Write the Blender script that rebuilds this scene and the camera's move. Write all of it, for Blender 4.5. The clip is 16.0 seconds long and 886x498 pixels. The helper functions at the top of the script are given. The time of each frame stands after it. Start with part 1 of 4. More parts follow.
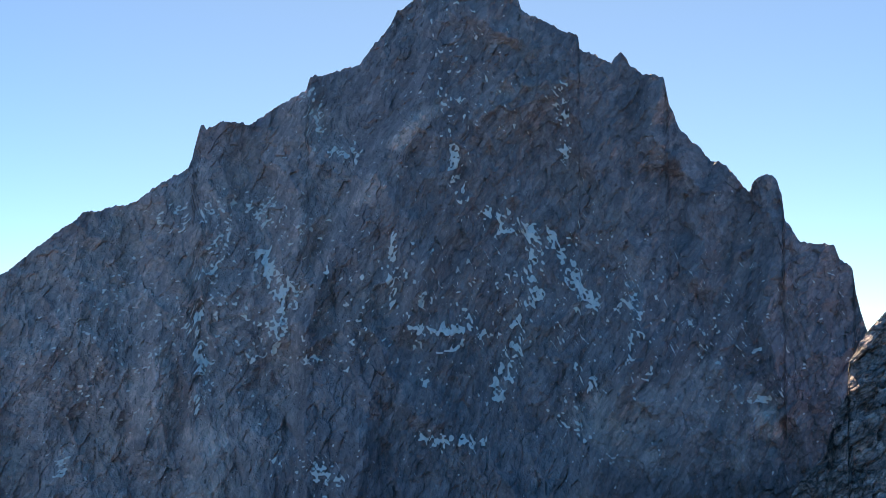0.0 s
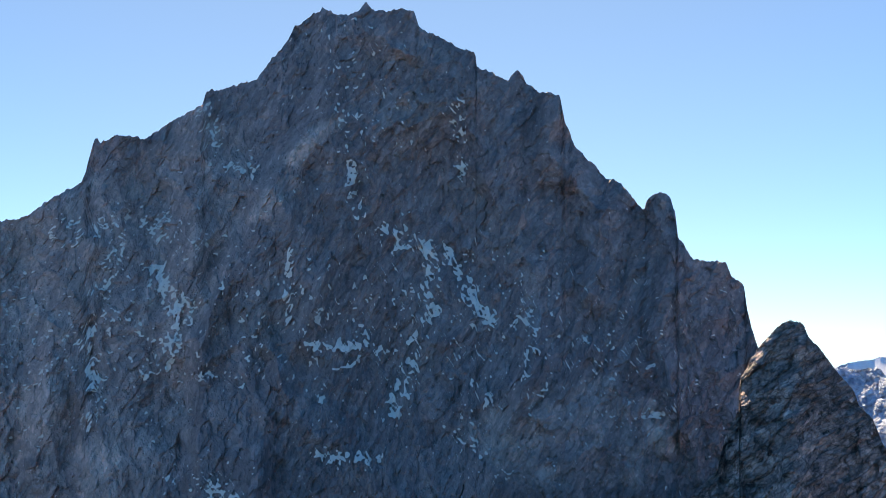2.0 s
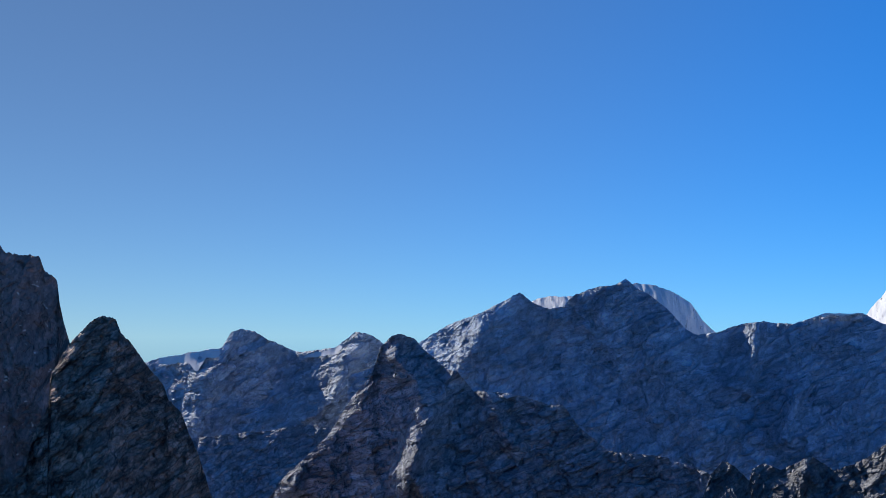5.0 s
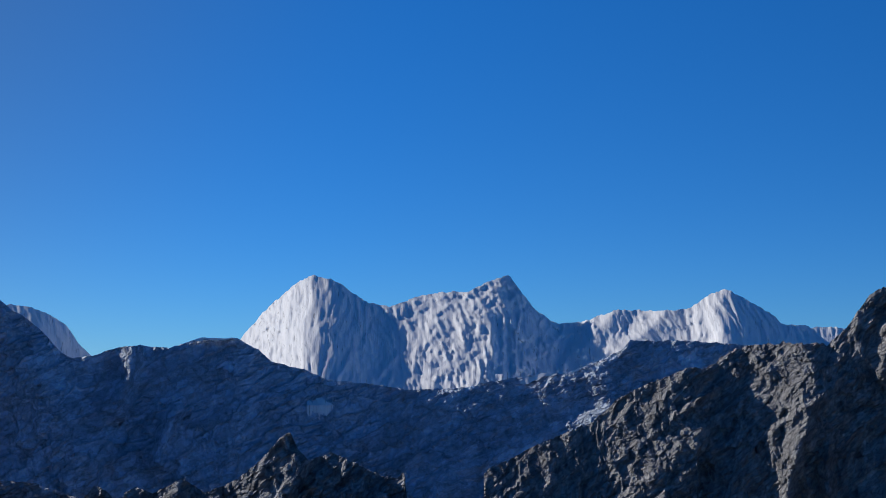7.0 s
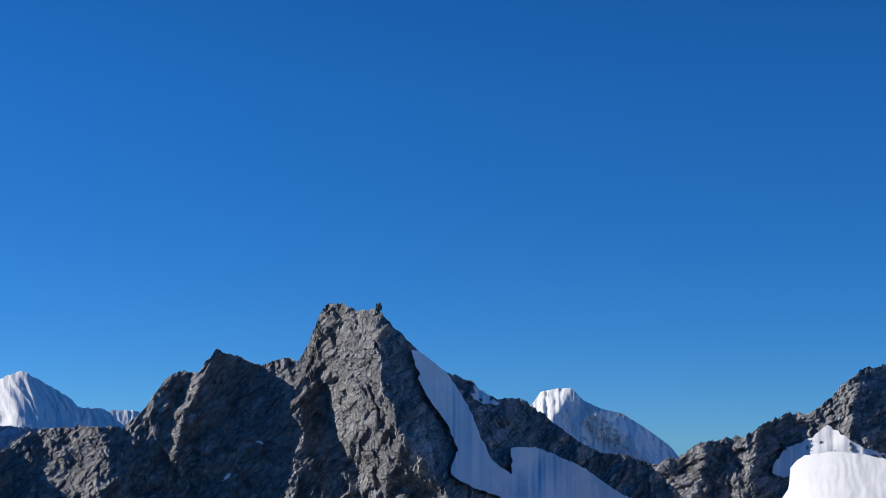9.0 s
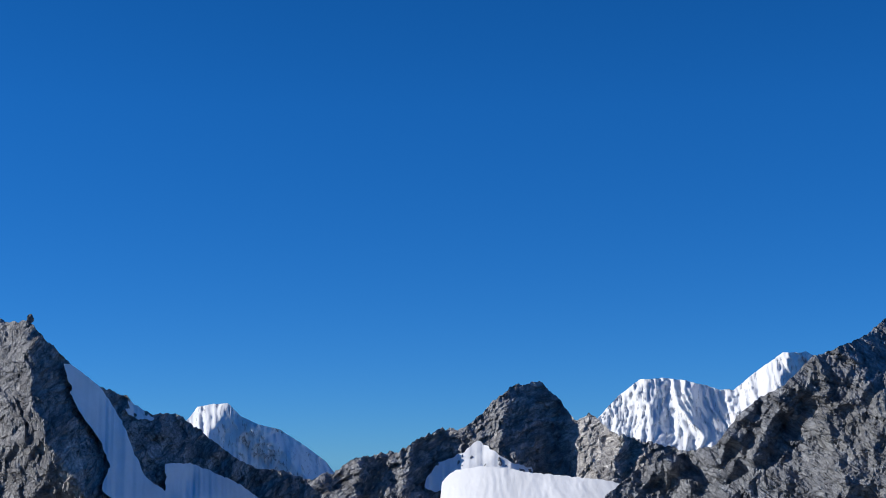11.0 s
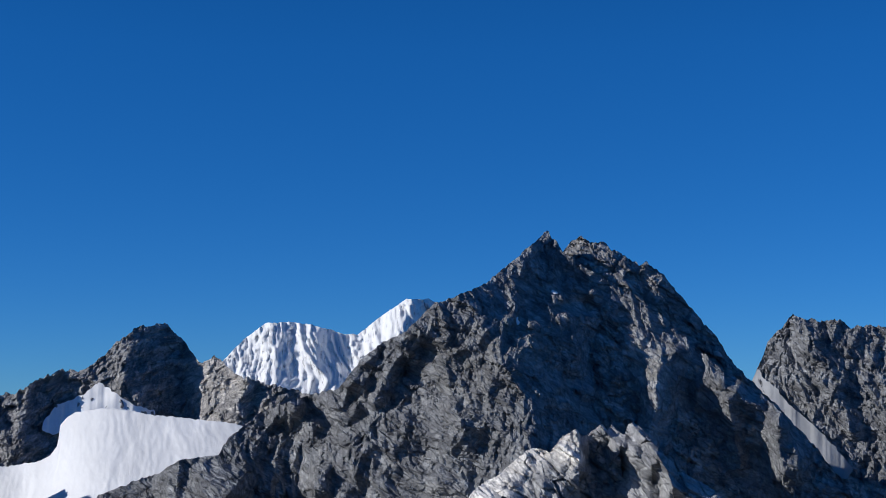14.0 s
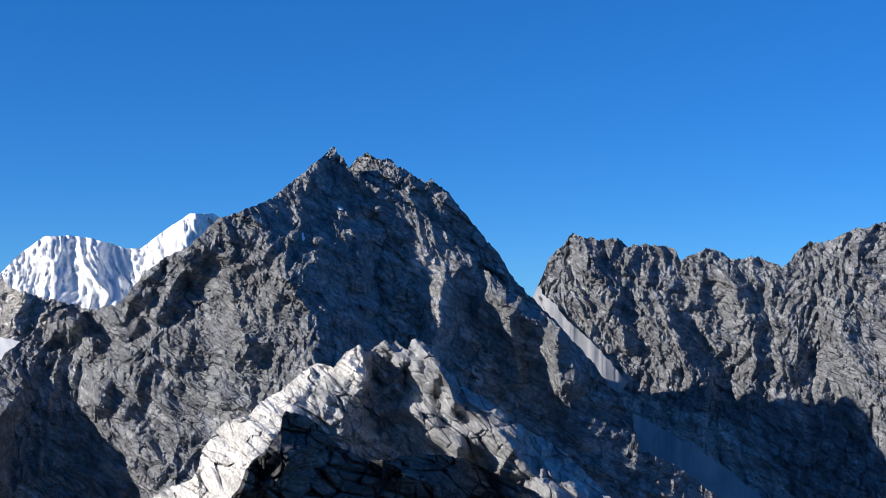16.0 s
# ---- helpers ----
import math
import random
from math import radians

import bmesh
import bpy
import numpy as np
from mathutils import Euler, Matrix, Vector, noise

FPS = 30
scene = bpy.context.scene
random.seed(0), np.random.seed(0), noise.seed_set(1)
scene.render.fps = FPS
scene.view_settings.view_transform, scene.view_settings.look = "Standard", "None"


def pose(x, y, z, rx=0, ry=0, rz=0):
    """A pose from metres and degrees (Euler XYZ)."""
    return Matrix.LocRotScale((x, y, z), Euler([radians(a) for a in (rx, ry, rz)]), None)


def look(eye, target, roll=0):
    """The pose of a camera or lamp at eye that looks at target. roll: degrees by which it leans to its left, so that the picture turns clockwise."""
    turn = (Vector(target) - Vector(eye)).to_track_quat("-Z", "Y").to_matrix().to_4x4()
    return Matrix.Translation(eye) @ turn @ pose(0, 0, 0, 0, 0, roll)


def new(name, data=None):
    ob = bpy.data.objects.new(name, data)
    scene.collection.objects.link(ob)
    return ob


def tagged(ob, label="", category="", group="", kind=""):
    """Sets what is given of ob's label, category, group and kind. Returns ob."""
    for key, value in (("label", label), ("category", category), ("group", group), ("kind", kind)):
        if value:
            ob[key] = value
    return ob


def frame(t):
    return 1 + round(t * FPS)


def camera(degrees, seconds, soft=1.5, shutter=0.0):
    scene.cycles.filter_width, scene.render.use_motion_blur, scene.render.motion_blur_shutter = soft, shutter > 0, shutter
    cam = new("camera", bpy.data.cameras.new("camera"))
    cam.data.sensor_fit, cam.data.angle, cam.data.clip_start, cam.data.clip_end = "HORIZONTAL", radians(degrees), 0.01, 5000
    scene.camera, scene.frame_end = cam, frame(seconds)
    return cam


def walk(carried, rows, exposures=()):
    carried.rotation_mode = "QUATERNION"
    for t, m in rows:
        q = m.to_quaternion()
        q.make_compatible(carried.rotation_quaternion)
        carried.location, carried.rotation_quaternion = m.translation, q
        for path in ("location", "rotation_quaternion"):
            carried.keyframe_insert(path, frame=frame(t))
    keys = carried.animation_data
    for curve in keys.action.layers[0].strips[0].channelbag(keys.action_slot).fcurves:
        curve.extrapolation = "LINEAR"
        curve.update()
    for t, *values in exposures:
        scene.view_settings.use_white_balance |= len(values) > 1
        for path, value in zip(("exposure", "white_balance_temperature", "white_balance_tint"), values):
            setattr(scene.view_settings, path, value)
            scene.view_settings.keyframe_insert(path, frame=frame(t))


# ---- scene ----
cam = camera(31.81, 16.0, soft=0.5)
# seconds, bearing, tilt, roll: the viewer stands still and turns
TURN = [
    (0, 0.000, 2.826, -0.055),
    (0.5, 0.448, 3.006, -0.029),
    (1, 1.007, 3.208, -0.077),
    (1.5, 1.898, 3.373, -0.057),
    (2, 3.807, 3.419, -0.029),
    (2.5, 6.287, 3.460, -0.094),
    (3, 8.259, 3.459, -0.141),
    (3.5, 11.035, 3.438, -0.143),
    (4, 16.675, 3.417, -0.161),
    (4.2, 19.270, 3.381, -0.172),
    (6.3, 42.183, 3.519, 0.341),
    (6.5, 44.325, 3.655, 0.342),
    (7, 51.332, 4.168, 0.338),
    (7.5, 58.967, 5.026, 0.278),
    (8, 64.687, 6.033, 0.170),
    (8.5, 71.080, 6.744, 0.048),
    (9, 76.784, 7.276, -0.058),
    (9.5, 81.410, 7.543, -0.204),
    (10, 85.142, 7.655, -0.260),
    (10.2, 86.371, 7.693, -0.320),
    (12.3, 93.179, 7.789, 0.009),
    (12.5, 94.274, 7.760, 0.010),
    (13, 96.996, 7.553, -0.009),
    (13.5, 99.751, 6.708, -0.085),
    (14, 103.007, 5.679, -0.081),
    (14.5, 105.471, 4.712, -0.119),
    (15, 107.381, 3.943, -0.060),
    (15.5, 109.207, 3.217, 0.012),
    (16, 110.908, 2.586, 0.055),
]
walk(cam, [(t, pose(0, 0, 0, 90 + tilt, 0, -bearing) @ pose(0, 0, 0, 0, 0, roll)) for t, bearing, tilt, roll in TURN],
     exposures=[(0, 2.04, 9200, 12), (3.0, 2.04, 9200, 12), (3.5, 1.94, 8500, 12), (4.0, 1.45, 7700, 12), (4.2, 1.17, 6900, 10), (6.3, 0.47, 6500, 10), (7.0, 0.3, 6500, 10), (8.0, 0.52, 6700, 10), (9.0, 0.54, 6600, 10), (12.5, 0.43, 6150, 10), (13.5, 0.34, 6200, 10), (14.5, 0.27, 6350, 10), (15.2, 0.57, 6550, 10), (16, 0.92, 6700, 10)])

# ---- world, sun ----
SUN_BEARING, SUN_HEIGHT = 2.0, 25.0
world = bpy.data.worlds.new("sky")
scene.world = world
world.use_nodes = True
wn = world.node_tree.nodes
sky = wn.new("ShaderNodeTexSky")
sky.sky_type, sky.sun_disc = "NISHITA", False
sky.sun_elevation, sky.sun_rotation = radians(SUN_HEIGHT), radians(SUN_BEARING)
sky.altitude, sky.air_density, sky.dust_density, sky.ozone_density = 4200, 0.8, 0.3, 2.0
wn["Background"].inputs["Strength"].default_value = 0.07
thin = wn.new("ShaderNodeMix")
thin.data_type, thin.blend_type = "RGBA", "MULTIPLY"
thin.inputs[0].default_value = 1.0
thin.inputs[7].default_value = (0.43, 0.79, 1.2, 1)
deep = wn.new("ShaderNodeHueSaturation")
deep.inputs["Saturation"].default_value = 1.085
# the pale aureole round the sun gives way to the deep blue of high altitude
toward = wn.new("ShaderNodeVectorMath")
toward.operation = "DOT_PRODUCT"
toward.inputs[1].default_value = (math.sin(radians(SUN_BEARING)) * math.cos(radians(SUN_HEIGHT)),
                                  math.cos(radians(SUN_BEARING)) * math.cos(radians(SUN_HEIGHT)), math.sin(radians(SUN_HEIGHT)))
where = wn.new("ShaderNodeTexCoord")
away = wn.new("ShaderNodeMapRange")
away.interpolation_type = "SMOOTHSTEP"
away.inputs["From Min"].default_value, away.inputs["From Max"].default_value = math.cos(radians(4)), math.cos(radians(48))
glare = wn.new("ShaderNodeMix")
glare.data_type, glare.blend_type = "RGBA", "MULTIPLY"
glare.inputs[0].default_value = 1.0
glare.inputs[7].default_value = (0.435, 0.535, 0.605, 1)
blend = wn.new("ShaderNodeMix")
blend.data_type = "RGBA"
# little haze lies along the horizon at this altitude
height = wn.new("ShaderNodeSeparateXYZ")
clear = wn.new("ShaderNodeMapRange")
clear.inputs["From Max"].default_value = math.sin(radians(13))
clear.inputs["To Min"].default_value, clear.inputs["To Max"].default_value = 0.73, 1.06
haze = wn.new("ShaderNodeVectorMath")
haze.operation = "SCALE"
for a, b in ((sky.outputs[0], thin.inputs[6]), (thin.outputs[2], deep.inputs["Color"]), (where.outputs["Generated"], toward.inputs[0]),
             (toward.outputs["Value"], away.inputs["Value"]), (away.outputs[0], blend.inputs[0]), (sky.outputs[0], glare.inputs[6]), (glare.outputs[2], blend.inputs[6]),
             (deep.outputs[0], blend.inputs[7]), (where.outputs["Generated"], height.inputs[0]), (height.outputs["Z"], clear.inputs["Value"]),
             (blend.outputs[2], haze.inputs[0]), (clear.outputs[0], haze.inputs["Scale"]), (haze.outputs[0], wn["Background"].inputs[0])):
    world.node_tree.links.new(a, b)

lamp = bpy.data.lights.new("sun", "SUN")
lamp.energy, lamp.angle, lamp.color = 2.8, radians(0.53), (1.0, 0.96, 0.90)
sun = new("sun", lamp)
sun.matrix_world = look((0, 0, 0), (-math.sin(radians(SUN_BEARING)) * math.cos(radians(SUN_HEIGHT)),
                                    -math.cos(radians(SUN_BEARING)) * math.cos(radians(SUN_HEIGHT)),
                                    -math.sin(radians(SUN_HEIGHT))))
sun.location = (0, 0, 900)


# ---- materials ----
def nodes_of(name):
    mat = bpy.data.materials.new(name)
    mat.use_nodes = True
    nt = mat.node_tree
    return mat, nt, nt.nodes["Principled BSDF"]


def noise_node(nt, vec, scale, detail=6, rough=0.6, warp=0.0):
    n = nt.nodes.new("ShaderNodeTexNoise")
    n.inputs["Scale"].default_value, n.inputs["Detail"].default_value = scale, detail
    n.inputs["Roughness"].default_value, n.inputs["Distortion"].default_value = rough, warp
    nt.links.new(vec, n.inputs["Vector"])
    return n.outputs["Fac"]


def ramp(nt, fac, stops):
    r = nt.nodes.new("ShaderNodeValToRGB")
    e = r.color_ramp.elements
    while len(e) < len(stops):
        e.new(0.5)
    for k, (p, c) in zip(e, stops):
        k.position, k.color = p, (*c, 1) if len(c) == 3 else c
    nt.links.new(fac, r.inputs[0])
    return r.outputs[0]


def mix(nt, kind, fac, a, b):
    m = nt.nodes.new("ShaderNodeMix")
    m.data_type, m.blend_type = "RGBA", kind
    for sock, v in ((m.inputs[0], fac), (m.inputs[6], a), (m.inputs[7], b)):
        if isinstance(v, bpy.types.NodeSocket):
            nt.links.new(v, sock)
        else:
            sock.default_value = v if not isinstance(v, tuple) else (*v, 1)
    return m.outputs[2]


def maths(nt, op, a, b, c=None):
    m = nt.nodes.new("ShaderNodeMath")
    m.operation = op
    for sock, v in zip(m.inputs, (a, b, c)):
        if isinstance(v, bpy.types.NodeSocket):
            nt.links.new(v, sock)
        elif v is not None:
            sock.default_value = v
    return m.outputs[0]


def stretched(nt, sx, sy, sz, lie="lay"):
    """Metres on a face, scaled: along it, up it and out of it ("lay"), or along and across its strata ("bed")."""
    at = nt.nodes.new("ShaderNodeAttribute")
    at.attribute_name = lie
    mp = nt.nodes.new("ShaderNodeMapping")
    mp.inputs["Scale"].default_value = (sx, sy, sz)
    nt.links.new(at.outputs["Vector"], mp.inputs["Vector"])
    return mp.outputs["Vector"]


def cracked(nt, vec, scale, warp=0.35):
    """Angular pieces: a random value for each, and the distance from its edges."""
    bend = nt.nodes.new("ShaderNodeTexNoise")
    bend.inputs["Scale"].default_value, bend.inputs["Detail"].default_value = scale * 1.3, 3
    nt.links.new(vec, bend.inputs["Vector"])
    add = nt.nodes.new("ShaderNodeVectorMath")
    add.operation = "MULTIPLY_ADD"
    add.inputs[1].default_value = (warp / scale * 2,) * 3
    nt.links.new(bend.outputs["Color"], add.inputs[0])
    nt.links.new(vec, add.inputs[2])
    outs = []
    for feature, sock in (("F1", "Color"), ("DISTANCE_TO_EDGE", "Distance")):
        vo = nt.nodes.new("ShaderNodeTexVoronoi")
        vo.feature = feature
        vo.inputs["Scale"].default_value = scale
        nt.links.new(add.outputs[0], vo.inputs["Vector"])
        outs.append(vo.outputs[sock])
    sep = nt.nodes.new("ShaderNodeSeparateColor")
    nt.links.new(outs[0], sep.inputs[0])
    return sep.outputs[0], outs[1]


def rock(name, dark, pale, rust, grain, ledge_snow=0.0, ledge_slope=0.45, bump=1.0, ledge_scale=1.0, seams=0.8, veins=0.0):
    """Weathered rock. grain: size in metres of its blocks; ledge_snow: how much snow lies on its ledges; veins: thin snow in its gullies."""
    mat, nt, bsdf = nodes_of(name)
    k = 1.0 / grain
    v = stretched(nt, k, k, k)
    bed = stretched(nt, k * 0.22, k * 1.2, k * 0.5, "bed")
    fall = stretched(nt, k * 0.55, k * 0.12, k * 0.4)
    big = noise_node(nt, v, 0.12, 4, 0.55)
    streak = noise_node(nt, fall, 0.9, 8, 0.65, 0.4)
    beds = noise_node(nt, bed, 0.8, 8, 0.68, 0.3)
    fine = noise_node(nt, v, 2.6, 8, 0.72, 0.4)
    plate = stretched(nt, k * 0.38, k * 1.0, k * 0.6, "bed")
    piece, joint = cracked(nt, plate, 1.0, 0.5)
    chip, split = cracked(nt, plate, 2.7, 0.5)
    col = ramp(nt, beds, [(0.28, dark), (0.5, tuple((a + b) / 2 for a, b in zip(dark, pale))), (0.74, pale)])
    col = mix(nt, "MULTIPLY", 0.75, col, ramp(nt, streak, [(0.32, (0.78, 0.78, 0.8)), (0.62, (1.1, 1.1, 1.1))]))
    col = mix(nt, "MIX", ramp(nt, big, [(0.52, (0, 0, 0)), (0.68, (0.7, 0.7, 0.7))]), col, rust)
    col = mix(nt, "MULTIPLY", 0.35, col, ramp(nt, fine, [(0.36, (0.45, 0.45, 0.45)), (0.5, (0.95, 0.95, 0.95)), (0.64, (1.4, 1.4, 1.4))]))
    col = mix(nt, "MULTIPLY", 0.9, col, ramp(nt, piece, [(0.0, (0.84, 0.84, 0.85)), (1.0, (1.2, 1.2, 1.195))]))
    col = mix(nt, "MULTIPLY", 0.9, col, ramp(nt, chip, [(0.0, (0.84, 0.84, 0.85)), (0.7, (1.04, 1.04, 1.04)), (1.0, (1.24, 1.24, 1.23))]))
    # joints darkened in the colour, as bump shading alone stays too weak
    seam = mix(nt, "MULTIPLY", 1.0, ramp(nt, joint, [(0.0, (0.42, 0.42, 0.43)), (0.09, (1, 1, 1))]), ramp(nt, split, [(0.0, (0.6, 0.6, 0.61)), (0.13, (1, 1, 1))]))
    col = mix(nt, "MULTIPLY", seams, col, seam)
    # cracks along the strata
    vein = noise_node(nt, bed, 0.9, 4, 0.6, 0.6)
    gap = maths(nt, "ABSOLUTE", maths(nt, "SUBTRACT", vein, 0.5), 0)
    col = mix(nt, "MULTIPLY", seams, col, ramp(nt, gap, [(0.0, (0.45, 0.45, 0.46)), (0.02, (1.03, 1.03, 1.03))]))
    patina = nt.nodes.new("ShaderNodeAttribute")
    patina.attribute_name = "patina"
    col = mix(nt, "MULTIPLY", 1.0, col, ramp(nt, patina.outputs["Fac"], [(0.12, (0.62, 0.62, 0.63)), (0.5, (1.0, 1.0, 1.0)), (0.92, (1.38, 1.37, 1.36))]))
    # outlined places coloured paler, some of them to show sunlight
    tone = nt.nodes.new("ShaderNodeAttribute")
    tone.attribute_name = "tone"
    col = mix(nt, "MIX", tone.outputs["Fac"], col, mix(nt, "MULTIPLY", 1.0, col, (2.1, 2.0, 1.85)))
    if veins > 0:
        runnel = stretched(nt, k * 0.5, k * 0.2, k * 0.2)
        thread = maths(nt, "ABSOLUTE", maths(nt, "SUBTRACT", noise_node(nt, runnel, 0.8, 7, 0.66, 0.9), 0.52), 0)
        patch = noise_node(nt, v, 0.16, 4, 0.6)
        line = mix(nt, "MULTIPLY", 1.0, ramp(nt, thread, [(0.0, (veins, veins, veins)), (0.03, (0, 0, 0))]), ramp(nt, patch, [(0.45, (0, 0, 0)), (0.62, (1, 1, 1))]))
        col = mix(nt, "MIX", line, col, (0.78, 0.81, 0.85))
    if ledge_snow > 0:
        geo = nt.nodes.new("ShaderNodeNewGeometry")
        sep = nt.nodes.new("ShaderNodeSeparateXYZ")
        nt.links.new(geo.outputs["Normal"], sep.inputs[0])
        flat = maths(nt, "MULTIPLY_ADD", sep.outputs["Z"], 1.0, -ledge_slope)
        drift = noise_node(nt, v, 0.22 * ledge_scale, 3, 0.5)
        fleck = noise_node(nt, v, 1.1 * ledge_scale, 6, 0.7)
        d = maths(nt, "MULTIPLY_ADD", drift, 2.6, -1.3)
        e = maths(nt, "MULTIPLY_ADD", fleck, 1.6, -0.8)
        s = maths(nt, "ADD", maths(nt, "ADD", maths(nt, "MULTIPLY", flat, 1.2), d), maths(nt, "ADD", e, ledge_snow - 0.5))
        mask = ramp(nt, s, [(0.10, (0, 0, 0)), (0.16, (1, 1, 1))])
        col = mix(nt, "MIX", mask, col, (0.72, 0.75, 0.78))
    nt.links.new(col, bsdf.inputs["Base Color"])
    bsdf.inputs["Roughness"].default_value = 0.9
    bsdf.inputs["Specular IOR Level"].default_value = 0.25
    h = maths(nt, "ADD", maths(nt, "MULTIPLY", beds, 0.9), maths(nt, "ADD", maths(nt, "MULTIPLY", fine, 0.28), maths(nt, "MULTIPLY", streak, 0.6)))
    h = maths(nt, "ADD", h, maths(nt, "ADD", maths(nt, "MULTIPLY", maths(nt, "MINIMUM", joint, 0.15), 2.5), maths(nt, "MULTIPLY", maths(nt, "MINIMUM", split, 0.12), 1.2)))
    h = maths(nt, "ADD", h, maths(nt, "MULTIPLY", piece, 0.25))
    b = nt.nodes.new("ShaderNodeBump")
    b.inputs["Strength"].default_value, b.inputs["Distance"].default_value = 0.9, grain * 0.8 * bump
    nt.links.new(h, b.inputs["Height"])
    nt.links.new(b.outputs[0], bsdf.inputs["Normal"])
    return mat


def snow(name, grain, dirt=0.15, bump=0.5, tone=(0.86, 0.87, 0.89), rocks=0.0, fluted=1.5):
    mat, nt, bsdf = nodes_of(name)
    k = 1.0 / grain
    v = stretched(nt, k, k, k)
    runs = stretched(nt, k, k * 0.13, k * 0.4)
    big, fine, flute = noise_node(nt, v, 0.3, 5, 0.6), noise_node(nt, v, 2.0, 8, 0.7), noise_node(nt, runs, 1.0, 6, 0.6)
    grey = tuple(c * (1 - dirt) for c in tone)
    col = mix(nt, "MIX", ramp(nt, big, [(0.35, (0, 0, 0)), (0.7, (1, 1, 1))]), tone, grey)
    if rocks > 0:
        bare = noise_node(nt, runs, 5.5, 8, 0.74, 0.3)
        geo = nt.nodes.new("ShaderNodeNewGeometry")
        sep = nt.nodes.new("ShaderNodeSeparateXYZ")
        nt.links.new(geo.outputs["Normal"], sep.inputs[0])
        steep = maths(nt, "ADD", bare, maths(nt, "MULTIPLY", sep.outputs["Z"], -0.07))
        col = mix(nt, "MIX", ramp(nt, steep, [(0.53, (0, 0, 0)), (0.60, (rocks, rocks, rocks))]), col, (0.2, 0.2, 0.21))
    nt.links.new(col, bsdf.inputs["Base Color"])
    bsdf.inputs["Roughness"].default_value = 0.75
    bsdf.inputs["Specular IOR Level"].default_value = 0.2
    b = nt.nodes.new("ShaderNodeBump")
    b.inputs["Strength"].default_value, b.inputs["Distance"].default_value = 0.7, grain * bump
    nt.links.new(maths(nt, "ADD", maths(nt, "MULTIPLY", fine, 0.35), maths(nt, "MULTIPLY", flute, fluted)), b.inputs["Height"])
    nt.links.new(b.outputs[0], bsdf.inputs["Normal"])
    return mat


# ---- terrain ----
PERM = np.random.RandomState(7).permutation(256)
PERM = np.concatenate([PERM, PERM]).astype(np.int32)
GRAD = np.random.RandomState(8).normal(size=(256, 3)).astype(np.float32)
GRAD /= np.linalg.norm(GRAD, axis=1)[:, None]


def perlin(p):
    """Gradient noise, about -0.7 to 0.7, of points in an array (..., 3)."""
    p = np.asarray(p, np.float32)
    i = np.floor(p).astype(np.int32)
    f = p - i
    w = f * f * f * (f * (f * 6 - 15) + 10)
    i &= 255
    out = 0
    for c in range(8):
        d = (c & 1, c >> 1 & 1, c >> 2)
        h = PERM[(PERM[(PERM[i[..., 0] + d[0]] + i[..., 1] + d[1]) & 511] + i[..., 2] + d[2]) & 511]
        g = GRAD[h]
        dot = sum(g[..., a] * (f[..., a] - d[a]) for a in range(3))
        k = 1
        for a in range(3):
            k = k * (w[..., a] if d[a] else 1 - w[..., a])
        out = out + dot * k
    return out


def fbm(p, octaves, gain=0.5):
    return sum(gain ** o * perlin(p * 2.03 ** o + 17.3 * o) for o in range(octaves))


def ridged(p, octaves, gain=0.5):
    """Sharp crests and rounded gullies, about 0 to 1.5."""
    return sum(gain ** o * (1 - np.minimum(1, 1.9 * np.abs(perlin(p * 2.03 ** o + 31.7 * o)))) ** 1.5 for o in range(octaves))


def facets(p):
    """Blocks of rock, each with a plane of its own: height, about -0.5 to 0.5; a random value for each; distance from its edges."""
    p = np.asarray(p, np.float32)
    i = np.floor(p - 0.5).astype(np.int32)
    best, second = np.full(p.shape[:-1], 9, np.float32), np.full(p.shape[:-1], 9, np.float32)
    out, chance = np.zeros(p.shape[:-1], np.float32), np.zeros(p.shape[:-1], np.float32)
    for c in range(8):
        j = i + np.array((c & 1, c >> 1 & 1, c >> 2), np.int32)
        k = j & 255
        h = PERM[(PERM[(PERM[k[..., 0]] + k[..., 1]) & 511] + k[..., 2]) & 511]
        d = p - j - 0.5 - 0.42 * GRAD[h]
        s = np.sqrt((d * d).sum(-1))
        val = (d * GRAD[(h + 77) & 255]).sum(-1) + 0.35 * GRAD[(h + 31) & 255][..., 0]
        near = s < best
        second = np.where(near, best, np.minimum(second, s))
        out, chance = np.where(near, val, out), np.where(near, h / 255.0, chance)
        best = np.where(near, s, best)
    return out, chance, second - best


def blurred(a, k):
    """A mean over 2k+1 cells both ways."""
    for ax in (0, 1):
        w = [(k + 1, k) if q == ax else (0, 0) for q in (0, 1)]
        c = np.cumsum(np.pad(a, w, mode="edge"), axis=ax, dtype=np.float64)
        n = a.shape[ax]
        hi, lo = (slice(2 * k + 1, 2 * k + 1 + n), slice(0, n))
        a = (c[hi] - c[lo] if ax == 0 else c[:, hi] - c[:, lo]) / (2 * k + 1)
    return a


def smooth(a, b, x):
    t = np.clip((x - a) / (b - a), 0, 1)
    return t * t * (3 - 2 * t)


def near_line(az, el, line):
    """Distance in degrees from a polyline of (bearing, height), the side (negative on its left), and how far along it, 0 to 1."""
    best, side, along = np.full(az.shape, 1e9, np.float32), np.zeros(az.shape, np.float32), np.zeros(az.shape, np.float32)
    for k, ((a0, e0), (a1, e1)) in enumerate(zip(line, line[1:])):
        dx, dy = a1 - a0, e1 - e0
        t = np.clip(((az - a0) * dx + (el - e0) * dy) / (dx * dx + dy * dy + 1e-9), 0, 1)
        x, y = az - a0 - t * dx, el - e0 - t * dy
        d = np.hypot(x, y)
        near = d < best
        side, along = np.where(near, x, side), np.where(near, (k + t) / (len(line) - 1), along)
        best = np.minimum(best, d)
    return best, side, along


